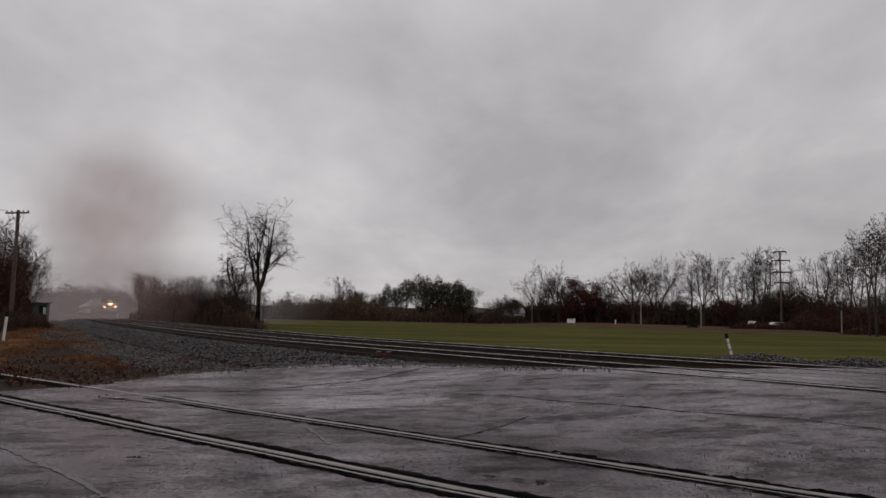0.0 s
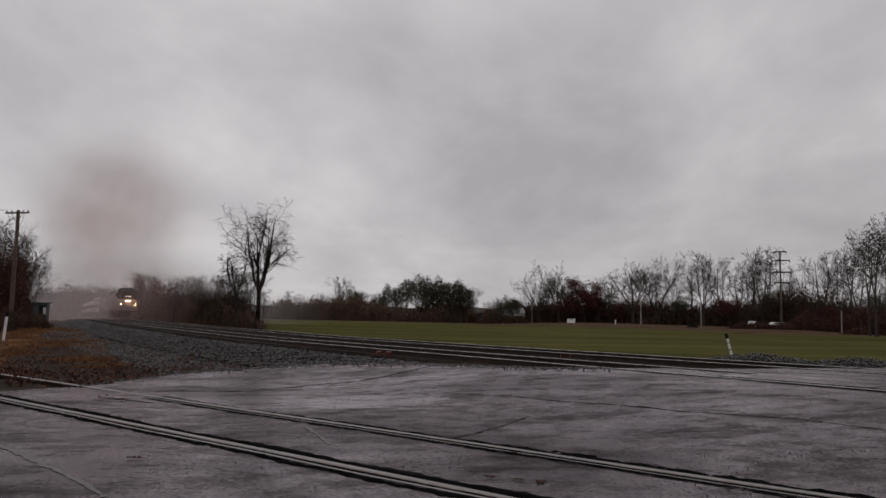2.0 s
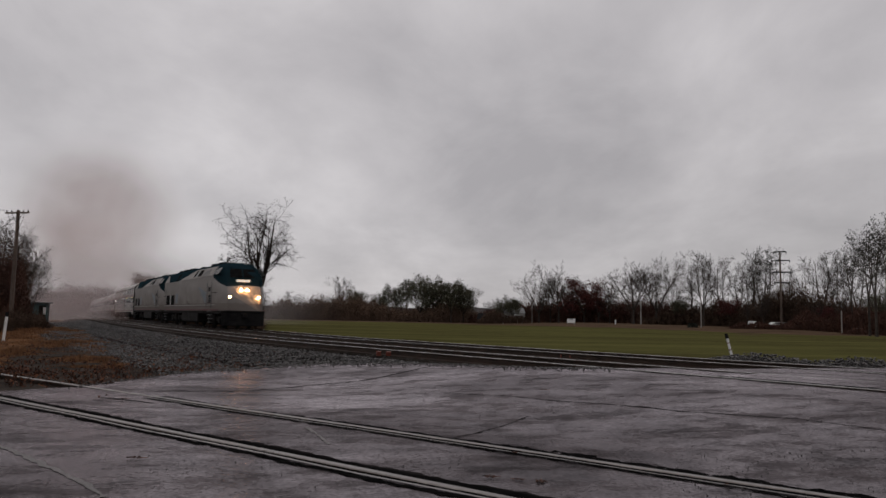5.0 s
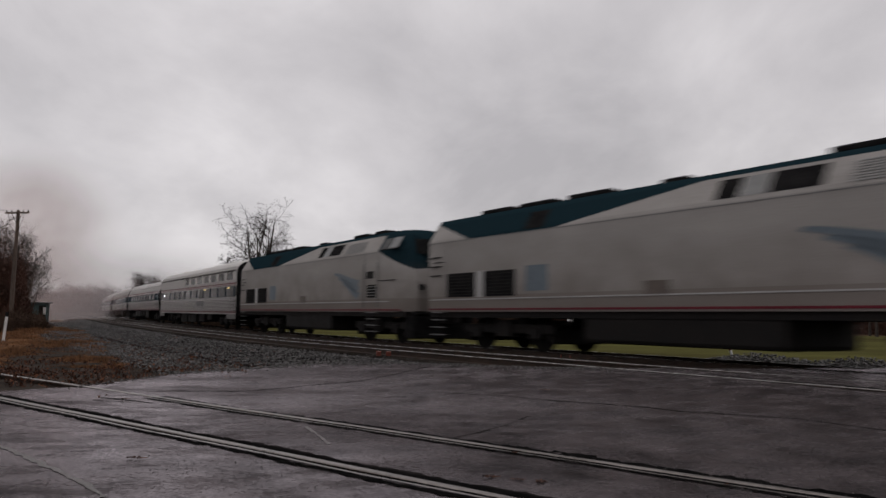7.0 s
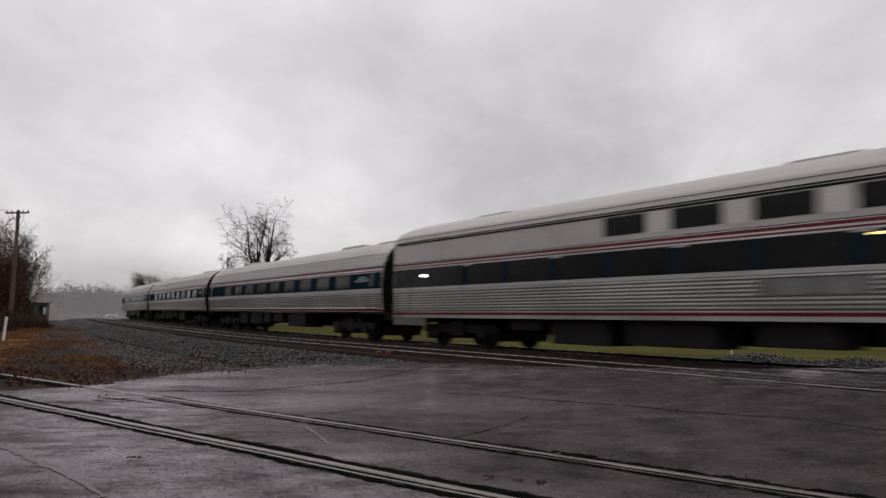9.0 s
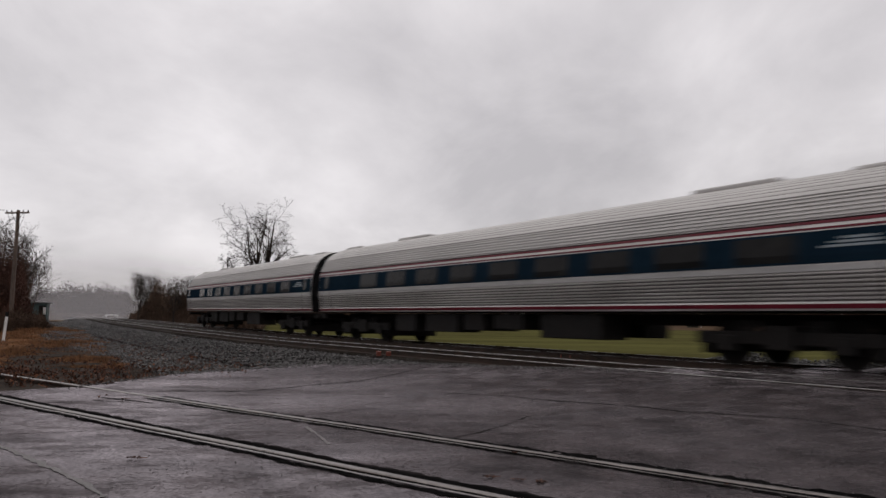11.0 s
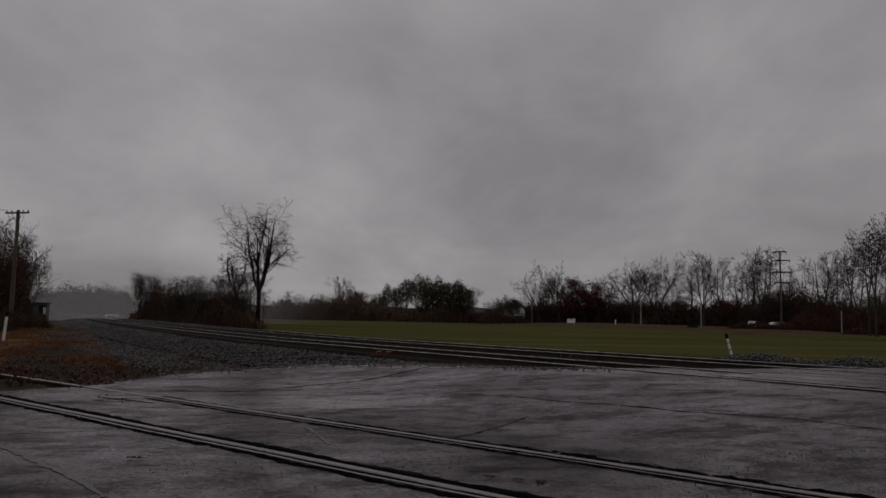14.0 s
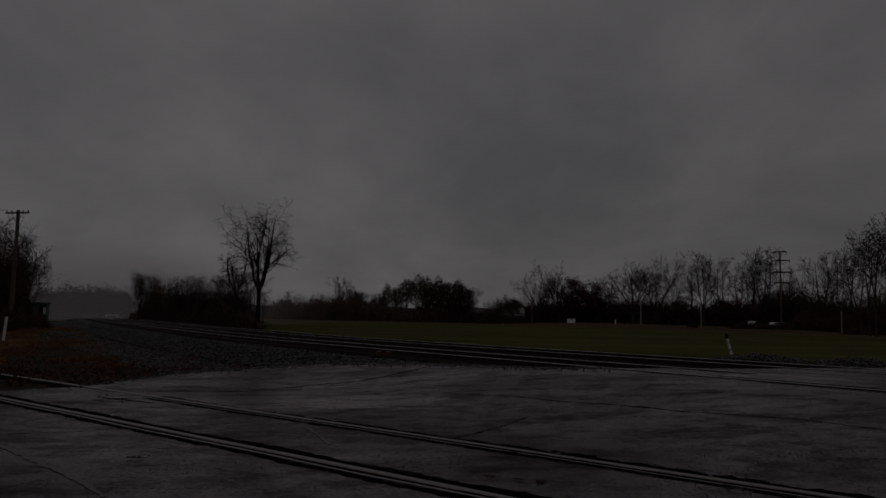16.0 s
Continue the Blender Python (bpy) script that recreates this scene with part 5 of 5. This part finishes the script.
def make_paving_details():
    road = bpy.data.objects["road_crossing"]
    d = Vector((0.769, -0.639)); nrm = Vector((0.639, 0.769))

    def along(c, u0, u1):
        return [tuple(nrm * c + d * u) for u in np.linspace(u0, u1, 14)]

    near, far = 4.69 - 0.7535, 4.69 + 0.7535
    ribbon("flangeway", "black gap beside the sunken rail", along(near + 0.092, -12.2, 9), 0.10, MUD, road, 0.007, 1, 0.1)
    ribbon("flangeway", "black gap beside the sunken rail", along(near - 0.062, -12.2, 9), 0.035, MUD, road, 0.006, 2, 0.3)
    ribbon("steel_edge", "pale worn steel edge beside the rail", along(near - 0.105, -12.2, 9), 0.03, OLDTOP, road, 0.008, 3, 0.1)
    ribbon("broken_edge", "dark broken asphalt edge", along(near - 0.165, -12.2, 9), 0.07, MUD, road, 0.005, 4, 0.7)
    ribbon("broken_edge", "dark broken asphalt edge", along(near + 0.15, -12.2, 9), 0.06, CRACK, road, 0.0045, 5, 0.8)
    ribbon("flangeway", "black gap beside the sunken rail", along(far - 0.07, -9.5, 9), 0.06, MUD, road, 0.007, 6, 0.25)
    ribbon("steel_edge", "pale worn steel edge beside the rail", along(far - 0.12, -9.5, 9), 0.022, OLDTOP, road, 0.008, 7, 0.1)
    ribbon("broken_edge", "dark broken asphalt edge", along(far + 0.09, -9.5, 9), 0.08, MUD, road, 0.005, 8, 0.8)
    ribbon("broken_edge", "dark broken asphalt edge", along(far - 0.17, -9.5, 9), 0.05, MUD, road, 0.005, 9, 0.8)
    # gaps beside the main line's rails in the crossing
    for c in (-0.7535, 0.7535, GAP - 0.7535, GAP + 0.7535):
        for side, w in ((-0.075, 0.07), (0.07, 0.05)):
            pts = [on_track(s, c + side)[:2] for s in np.linspace(0.9 if c > 2 else -0.3, -22, 20)]
            ribbon("flangeway", "black gap beside the rail", pts, w, MUD, road, 0.008, int(c * 10) + 30, 0.2)
    # crossing panels between the rails, worn smooth and wet
    for c in (0.0, GAP):
        for k in range(7):
            s0 = -1.2 - 2.45 * k
            for a, b in ((-0.62, -0.02), (0.02, 0.60)):
                verts, faces = [], []
                for i in range(5):
                    for j in range(2):
                        x, y, h = on_track(s0 - 2.38 * i / 4, c + (a, b)[j])
                        verts.append((x, y, 0.004 + 0.004 * noise.noise(Vector((x, y, k)))))
                verts += [(x, y, z - 0.06) for x, y, z in verts]
                for i in range(4):
                    p = 2 * i
                    faces += [(p, p + 2, p + 3, p + 1), (p, p + 10, p + 12, p + 2), (p + 1, p + 3, p + 13, p + 11)]
                faces += [(0, 1, 11, 10), (8, 18, 19, 9)]
                link_mesh("crossing_panel", verts, faces, ASPHALT, road)
    cracks = (((0.04, 10.95), (0.95, 10.32), (1.53, 9.72), (1.98, 9.39), (2.44, 8.97), (2.70, 8.62), (3.21, 8.24), (3.66, 7.88), (4.0, 7.41), (4.17, 7.17), (5.2, 6.5)),
              ((1.0, 8.65), (0.61, 7.89), (0.35, 7.46), (0.08, 7.07)),
              ((-4.1, 11.01), (-2.92, 11.33), (-2.13, 12.33), (-1.39, 12.8), (-0.9, 13.59), (-0.22, 14.94)),
              ((-3.92, 6.95), (-3.6, 7.06), (-3.15, 7.39)),
              ((-4.5, 10.11), (-4.01, 9.86), (-3.59, 9.54)),
              ((-5.0, 9.3), (-4.4, 9.75), (-3.9, 9.62)))
    for i, c in enumerate(cracks):
        ribbon("crack", "dark crack in the asphalt", c, (0.026, 0.018, 0.045, 0.016, 0.05, 0.03)[i], CRACK, road, 0.004, 60 + i, 0.9)
    # broken, crumbling edges beyond the far spur rail and pits between the rails
    ribbon("broken_edge", "dark crumbling asphalt edge", ((0.98, 6.53), (1.23, 6.28), (1.41, 6.04), (1.79, 5.78), (2.12, 5.49), (2.53, 5.06), (2.95, 4.75)), 0.11, MUD, road, 0.0045, 90, 1.0)
    ribbon("worn_streak", "pale worn streak on the asphalt", ((-1.35, 7.73), (-1.15, 7.2), (-0.96, 6.67)), 0.028, PALEASPHALT, road, 0.004, 80, 0.8)
    ribbon("worn_streak", "pale worn seam in the asphalt", ((-3.61, 6.3), (-3.23, 5.96), (-2.78, 5.48), (-2.53, 5.22), (-2.27, 4.96), (-2.0, 4.6)), 0.05, PALEASPHALT, road, 0.004, 81, 0.9)
    # single fallen leaves on the paving
    for i, (x, y, size, turn) in enumerate(((0.35, 5.36, 0.06, 20), (0.69, 5.23, 0.075, 75), (0.55, 5.28, 0.05, 140), (-2.30, 5.84, 0.05, 10), (-2.35, 5.83, 0.04, 80), (0.62, 6.35, 0.035, 40), (1.45, 10.78, 0.07, 0), (-4.1, 9.9, 0.05, 30), (1.96, 5.24, 0.03, 60))):
        bm = bmesh.new()
        out = []
        for k in range(15):
            a = 2 * math.pi * k / 15
            rr = size * (1.0 if k % 3 == 0 else 0.55) * (1 + 0.2 * math.sin(5 * a + i))
            out.append(bm.verts.new((math.cos(a) * rr, math.sin(a) * rr * 0.6, 0.012 * (k % 2))))
        c = bm.verts.new((0, 0, 0.004))
        for k in range(15):
            bm.faces.new((c, out[k], out[(k + 1) % 15]))
        rod(bm, (size * 0.6, 0, 0.004), (size * 1.5, size * 0.15, 0.004), 0.002, sides=4)
        leaf = part("fallen_leaf", bm, LITTER)
        leaf.matrix_basis = pose(x, y, road_height(x, y) + 0.012, 4, 3, turn)
        tagged(leaf, "curled brown oak leaf lying on the wet asphalt", "leaf", "fallen leaves")


# ---------------------------------------------------------------- posts, poles, sheds and distant things
def utility_pole():
    x, y = polar(bearing(25), 50.0)
    z = ground_height(x, y)
    p = empty("utility_pole", "weathered wooden utility pole with one crossarm among brush", "utility pole")
    p.matrix_basis = pose(x, y, z, 0, 0.1, -12) @ Matrix.Diagonal((0.82, 0.82, 0.822, 1))
    bm = rod(bmesh.new(), (0, 0, -0.3), (0, 0, 9.75), 0.19, 0.13, 10)
    part("pole", bm, POLEWOOD, p)
    part("crossarm", boxes((-1.12, 1.12, -0.16, -0.05, 9.45, 9.58), bevel=0.01), POLEWOOD, p)
    for xx in (-1.0, -0.55, 0.55, 1.0):
        b = rod(bmesh.new(), (xx, -0.1, 9.58), (xx, -0.1, 9.74), 0.05, 0.035, 8)
        part("insulator", b, BLACK, p)
    for xx in (-0.55, 0.55):
        part("brace", rod(bmesh.new(), (xx, -0.1, 9.47), (0, -0.14, 8.7), 0.02), BLACK, p)
    for xx, sag in ((-0.8, 0.9), (0.8, 0.9)):
        bm = bmesh.new()
        pts = [Vector((xx * (1 - f), -0.2, 9.45 - 1.6 * f - sag * math.sin(f * math.pi) * 0.35)) for f in np.linspace(0, 1, 7)]
        for a, b in zip(pts, pts[1:]):
            rod(bm, a, b, 0.015, sides=5)
        part("drop_wire", bm, BLACK, p)
    cable = bmesh.new()
    pts = [Vector((x - 0.9 - 30 * f, y - 12 * f, z + 8.0 - 4 * f * (1 - f) * 0.6 + 1.5 * f)) for f in np.linspace(0, 1, 14)]
    for a, b in zip(pts, pts[1:]):
        rod(cable, a, b, 0.018, sides=5)
    tagged(part("overhead_cable", cable, BLACK), "thin black cable running off the utility pole", "cable")


def plain_pole(px, depth, height, r, material, label, arms=(), name="pole"):
    x, y = polar(bearing(px), depth)
    z = ground_height(x, y)
    p = empty("utility_pole", label, "utility pole")
    p.matrix_basis = pose(x, y, z, 0, 0, -math.degrees(math.atan(bearing(px))))
    part("shaft", rod(bmesh.new(), (0, 0, -0.3), (0, 0, height), r, r * 0.7, 8), material, p)
    for h, w, off in arms:
        part("crossarm", boxes((off - w / 2, off + w / 2, -0.15, 0.15, h - 0.12, h + 0.12)), BLACK, p)
        for k in (-1, 1):
            part("insulator", rod(bmesh.new(), (off + k * w * 0.47, 0, h - 0.5), (off + k * w * 0.47, 0, h), 0.1, sides=6), BLACK, p)


def marker_posts():
    x, y = polar(bearing(1297), 23.5)
    s = empty("striped_marker_post", "leaning white and red striped marker post in stones", "marker post")
    s.matrix_basis = pose(x, y, -0.33, 0, -13, -20)
    for z0, z1, mt in ((0.0, 0.10, WHITE), (0.10, 0.17, WARN), (0.17, 0.40, WHITE), (0.40, 0.44, WARN), (0.44, 0.62, WHITE), (0.62, 0.65, WARN), (0.65, 0.78, WHITE)):
        part("band", rod(bmesh.new(), (0, 0, z0), (0, 0, z1), 0.04, sides=12), mt, s)
    part("cap", rod(bmesh.new(), (0, 0, 0.78), (0, 0, 0.93), 0.055, 0.045, 12), BLACK, s)
    x, y = polar(bearing(15), 31)
    w = empty("marker_post", "short white marker post with a black top", "marker post")
    w.matrix_basis = pose(x, y, ground_height(x, y), 0, 4, 0)
    part("shaft", boxes((-0.045, 0.045, -0.04, 0.04, -0.1, 1.02), bevel=0.01), WHITE, w)
    part("cap", boxes((-0.05, 0.05, -0.045, 0.045, 1.02, 1.22), bevel=0.01), BLACK, w)
    for x0, y0 in ((-1.75, 21.2), (-1.45, 20.9), (3.38, 21.1), (3.58, 20.8)):
        s_, o = to_track(x0, y0)
        m = part("orange_marker", boxes((-0.07, 0.07, -0.04, 0.04, -0.05, 0.13), bevel=0.02), WARN)
        m.matrix_basis = pose(x0, y0, ballast_height(s_, o, x0, y0) + 0.03, 8, 0, 10)
        tagged(m, "small orange marker block on the ballast", "marker", "orange markers")


def shed():
    x, y = polar(bearing(74), 78)
    b = empty("equipment_shed", "small teal trackside equipment shed with a flat grey roof", "shed")
    b.matrix_basis = pose(x, y, ground_height(x, y), 0, 0, 20)
    part("wall", boxes((-0.85, 0.85, -0.8, 0.8, -0.1, 2.15), bevel=0.02), TEALWALL, b)
    part("roof", boxes((-1.15, 1.15, -1.1, 1.1, 2.15, 2.27), bevel=0.02), GREY, b)
    part("door", boxes((0.1, 0.7, -0.83, -0.8, 0.1, 1.9)), BLACK, b)
    x, y = polar(bearing(84), 72)
    g = empty("sign_post", "white sign plate on a thin post", "sign")
    g.matrix_basis = pose(x, y, ground_height(x, y))
    part("post", rod(bmesh.new(), (0, 0, -0.1), (0, 0, 1.75), 0.035), BLACK, g)
    part("plate", boxes((-0.13, 0.13, -0.05, -0.03, 1.05, 1.72), bevel=0.01), WHITE, g)


TEALWALL = surface("teal_painted_metal", (0.0275, 0.0550, 0.0550), (0.0495, 0.0880, 0.0880), 1.5, 0.5, 0.1)


def house(px, depth, w, d, h, wall, roof, label, turn=0.0):
    x, y = polar(bearing(px), depth)
    b = empty("house", label, "house")
    b.matrix_basis = pose(x, y, ground_height(x, y), 0, 0, turn)
    part("wall", boxes((-w / 2, w / 2, -d / 2, d / 2, -0.3, h)), wall, b)
    bm = bmesh.new()
    a = [bm.verts.new(v) for v in ((-w / 2 - 0.3, -d / 2 - 0.3, h), (w / 2 + 0.3, -d / 2 - 0.3, h), (w / 2 + 0.3, d / 2 + 0.3, h), (-w / 2 - 0.3, d / 2 + 0.3, h), (-w / 2 - 0.3, 0, h + d * 0.3), (w / 2 + 0.3, 0, h + d * 0.3))]
    for f in ((0, 1, 5, 4), (2, 3, 4, 5), (0, 4, 3), (1, 2, 5), (0, 3, 2, 1)):
        bm.faces.new([a[i] for i in f])
    part("roof", bm, roof, b)
    for k in range(max(2, int(w / 2.6))):
        xx = -w / 2 + 1.2 + 2.4 * k
        if xx + 0.9 < w / 2:
            part("window", boxes((xx, xx + 0.9, -d / 2 - 0.06, -d / 2 + 0.05, 1.0, 2.2)), GLASS, b)


def parked_car(px, depth, turn, paint, label):
    x, y = polar(bearing(px), depth)
    c = empty("parked_car", label, "car", "parked cars")
    c.matrix_basis = pose(x, y, ground_height(x, y) + 0.1, 0, 0, turn)
    prof = [(-2.2, 0.35), (-2.2, 0.85), (-1.5, 0.95), (-0.9, 1.42), (0.6, 1.42), (1.2, 0.98), (2.15, 0.82), (2.2, 0.35)]
    bm = bmesh.new()
    l = [bm.verts.new((a, -0.85, z)) for a, z in prof]; r = [bm.verts.new((a, 0.85, z)) for a, z in prof]
    bm.faces.new(l); bm.faces.new(r[::-1])
    for i in range(len(prof)):
        j = (i + 1) % len(prof)
        bm.faces.new((l[i], l[j], r[j], r[i]))
    part("body", bm, paint, c)
    part("side_glass", boxes((-1.0, 0.75, -0.87, 0.87, 1.0, 1.34)), GLASS, c)
    for xx in (-1.35, 1.4):
        for yy in (-0.8, 0.8):
            part("wheel", rod(bmesh.new(), (xx, yy - 0.1, 0.33), (xx, yy + 0.1, 0.33), 0.33, sides=14), BLACK, c)


def distant_things():
    plain_pole(1383, 172, 17.9, 0.24, POLEWOOD, "tall dark power pole with four crossarms", ((17.7, 2.7, 0), (15.7, 3.1, 0.5), (13.0, 3.9, 0.25), (10.6, 3.3, 0.3)))
    plain_pole(1241, 168, 8.6, 0.12, PALEPOLE, "pale bare pole at the field's far edge")
    plain_pole(943, 235, 7.5, 0.13, PALEPOLE, "pale thin pole before the trees")
    plain_pole(1135, 200, 6.0, 0.16, PALEPOLE, "pale pole among bare trees")
    plain_pole(1489, 146, 4.4, 0.13, PALEPOLE, "pale pole before the undergrowth")
    house(909, 246, 6.4, 6.0, 3.3, WHITE, GREY, "white cottage partly hidden behind trees", 8)
    house(872, 250, 8.5, 7.0, 1.3, POLEWOOD, BLACK, "low dark-roofed outbuilding beyond the field", -10)
    x, y = polar(bearing(1012), 182)
    g = empty("field_sign", "white notice board standing in the stubble", "sign")
    g.matrix_basis = pose(x, y, field_height(x, y), 0, 0, -8)
    part("board", boxes((-0.95, 0.95, -0.05, 0.05, 0.55, 1.55), bevel=0.01), WHITE, g, "white board with unreadable dark lines")
    for z in (1.2, 1.34):
        part("text_line", boxes((-0.55, 0.5, -0.06, -0.05, z, z + 0.07)), GREY, g)
    for xx in (-0.7, 0.7):
        part("leg", boxes((xx - 0.06, xx + 0.06, -0.04, 0.04, -0.2, 0.55)), PALEPOLE, g)
    x, y = polar(bearing(1090), 190)
    q = empty("marker_post", "small white post at the field margin", "marker post")
    q.matrix_basis = pose(x, y, field_height(x, y))
    part("shaft", boxes((-0.12, 0.12, -0.12, 0.12, -0.1, 1.2), bevel=0.02), WHITE, q)
    parked_car(1331, 180, 70, WHITE, "white car parked among the trees")
    parked_car(1374, 176, 10, WHITE, "white car parked behind the brush")
    parked_car(1390, 176, 15, GREY, "grey car parked behind the brush")
    parked_car(1525, 150, 20, WHITE, "white car half hidden by undergrowth")
    thicket("garden_shrubs", "bare shrubs before the white cottage", 38, 846, 940, 238, 5.0, 3000, BRUSH, 0.25, 4.0, category="brush")
    thicket("field_edge_brush", "low brown brush before the parked cars", 39, 1290, 1420, 168, 2.3, 4600, RUSSET, 0.16, 4.0, category="brush")
    thicket("field_edge_brush", "low brown brush at the field's corner", 40, 1490, 1600, 140, 1.6, 2600, RUSSET, 0.16, 4.0, category="brush")
    thicket("round_bush", "dark rounded bush in the stubble", 33, 1216, 1236, 168, 1.6, 1200, EVERGREEN, 0.12, 2.0, stems=False, category="bush")
    thicket("weed_stalk", "dead curled weed stalks among the stones", 34, 1496, 1512, 21.5, 1.05, 60, BARK, 0.05, 0.4, category="weeds")
    thicket("weed_stalk", "dead weed stalks among the stones", 35, 1415, 1440, 22.5, 0.6, 50, BARK, 0.04, 0.5, category="weeds")
    x, y = polar(bearing(203), 190)
    f = part("roadside_barrier", boxes((-1.6, 1.6, -0.15, 0.15, 0.3, 0.62), (-1.5, -1.3, -0.1, 0.1, -0.4, 0.3), (1.3, 1.5, -0.1, 0.1, -0.4, 0.3), bevel=0.02), WHITE)
    f.matrix_basis = pose(x, y, ground_height(x, y) + 0.1)
    tagged(f, "low white barrier far along the line", "barrier")


make_stones()
make_verge()
make_paving_details()
utility_pole()
marker_posts()
shed()
distant_things()

# ---------------------------------------------------------------- mist, brown haze and a lens drop's blur
def thin_vapour(name, colour, strongest, size, low, high):
    """Thin vapour: mostly clear, denser in its middle, broken up by noise."""
    m = bpy.data.materials.new(name)
    m.use_nodes = True
    nt = m.node_tree
    n, link = nt.nodes, nt.links
    n.remove(n["Principled BSDF"])
    co = n.new("ShaderNodeTexCoord")
    grad = n.new("ShaderNodeTexGradient"); grad.gradient_type = "SPHERICAL"
    link.new(co.outputs["Object"], grad.inputs[0])
    no = n.new("ShaderNodeTexNoise"); no.inputs["Scale"].default_value = size; no.inputs["Detail"].default_value = 5
    link.new(co.outputs["Object"], no.inputs["Vector"])
    r = n.new("ShaderNodeMapRange"); r.interpolation_type = "SMOOTHSTEP"
    r.inputs[1].default_value, r.inputs[2].default_value, r.inputs[3].default_value, r.inputs[4].default_value = 0.0, 0.75, 0.0, 1.0
    link.new(grad.outputs["Fac"], r.inputs[0])
    nr = n.new("ShaderNodeMapRange")
    nr.inputs[1].default_value, nr.inputs[2].default_value, nr.inputs[3].default_value, nr.inputs[4].default_value = 0.3, 0.7, low, high
    link.new(no.outputs["Fac"], nr.inputs[0])
    mul = n.new("ShaderNodeMath"); mul.operation = "MULTIPLY"
    link.new(r.outputs[0], mul.inputs[0]); link.new(nr.outputs[0], mul.inputs[1])
    k = n.new("ShaderNodeMath"); k.operation = "MULTIPLY"; k.inputs[1].default_value = strongest
    link.new(mul.outputs[0], k.inputs[0])
    clear = n.new("ShaderNodeBsdfTransparent")
    dif = n.new("ShaderNodeBsdfDiffuse"); dif.inputs["Color"].default_value = (*colour, 1)
    tr = n.new("ShaderNodeBsdfTranslucent"); tr.inputs["Color"].default_value = (*colour, 1)
    both = n.new("ShaderNodeMixShader"); both.inputs[0].default_value = 0.5
    link.new(dif.outputs[0], both.inputs[1]); link.new(tr.outputs[0], both.inputs[2])
    mix = n.new("ShaderNodeMixShader")
    link.new(k.outputs[0], mix.inputs[0]); link.new(clear.outputs[0], mix.inputs[1]); link.new(both.outputs[0], mix.inputs[2])
    link.new(mix.outputs[0], n["Material Output"].inputs["Surface"])
    return m


SMOKE = thin_vapour("brown_blur_and_haze", (0.60, 0.42, 0.38), 0.38, 1.8, 0.55, 1.1)
MIST = thin_vapour("pale_mist", (0.70, 0.67, 0.68), 0.30, 2.2, 0.75, 1.1)



def vapour(name, label, material, layers, gap):
    """Layers of vapour one behind another, of unit radius."""
    v = empty(name, label, "smoke" if material == SMOKE else "mist")
    for k in range(layers):
        verts, faces = [(0, 0, 0)], []
        for i in range(40):
            a = 2 * math.pi * i / 40
            verts.append((math.cos(a), 0.0, math.sin(a)))
        faces = [(0, 1 + i, 1 + (i + 1) % 40) for i in range(40)]
        p = link_mesh("vapour_layer", verts, faces, material, v)
        p.matrix_basis = pose(0.12 * math.sin(2.1 * k), gap * (k - (layers - 1) / 2), 0.10 * math.cos(1.7 * k), 0, 0, 0)
        p.visible_shadow = False
    return v


def sized(v, sx, sy, sz):
    for c in v.children:
        c.matrix_basis = Matrix.Diagonal((sx, sy, sz, 1)) @ c.matrix_basis
    return v


def make_vapour():
    near = vapour("mist_bank", "thin pale mist lying along the railway cutting", MIST, 2, 0.35)
    sized(near, 34, 24, 10)
    near.matrix_basis = pose(-52, 118, 2.6)
    # the upper brown sheets are added for the blur of a lens drop
    return sized(vapour("exhaust_smoke", "brown blur of a lens drop, added as translucent sheets over the line", SMOKE, 2, 0.3), 18, 9, 15.5), \
        sized(vapour("exhaust_smoke", "low brown haze round the far track", SMOKE, 1, 0.3), 15, 8, 7)


smoke, low_smoke = make_vapour()


def smoke_motions():
    walk(smoke, [(0.0, pose(-57.5, 128, 18.5)), (4.2, pose(-59.5, 128, 17.5)), (6.3, pose(-68, 128, 15.5)), (9.2, pose(-90, 128, 13)), (16.0, pose(-140, 128, 11))])
    walk(low_smoke, [(0.0, pose(-40, 92, 2.6)), (4.2, pose(-41.5, 92, 2.6)), (6.3, pose(-47, 92, 2.6)), (9.2, pose(-62, 92, 2.4)), (16.0, pose(-100, 92, 2.0))])


motions()
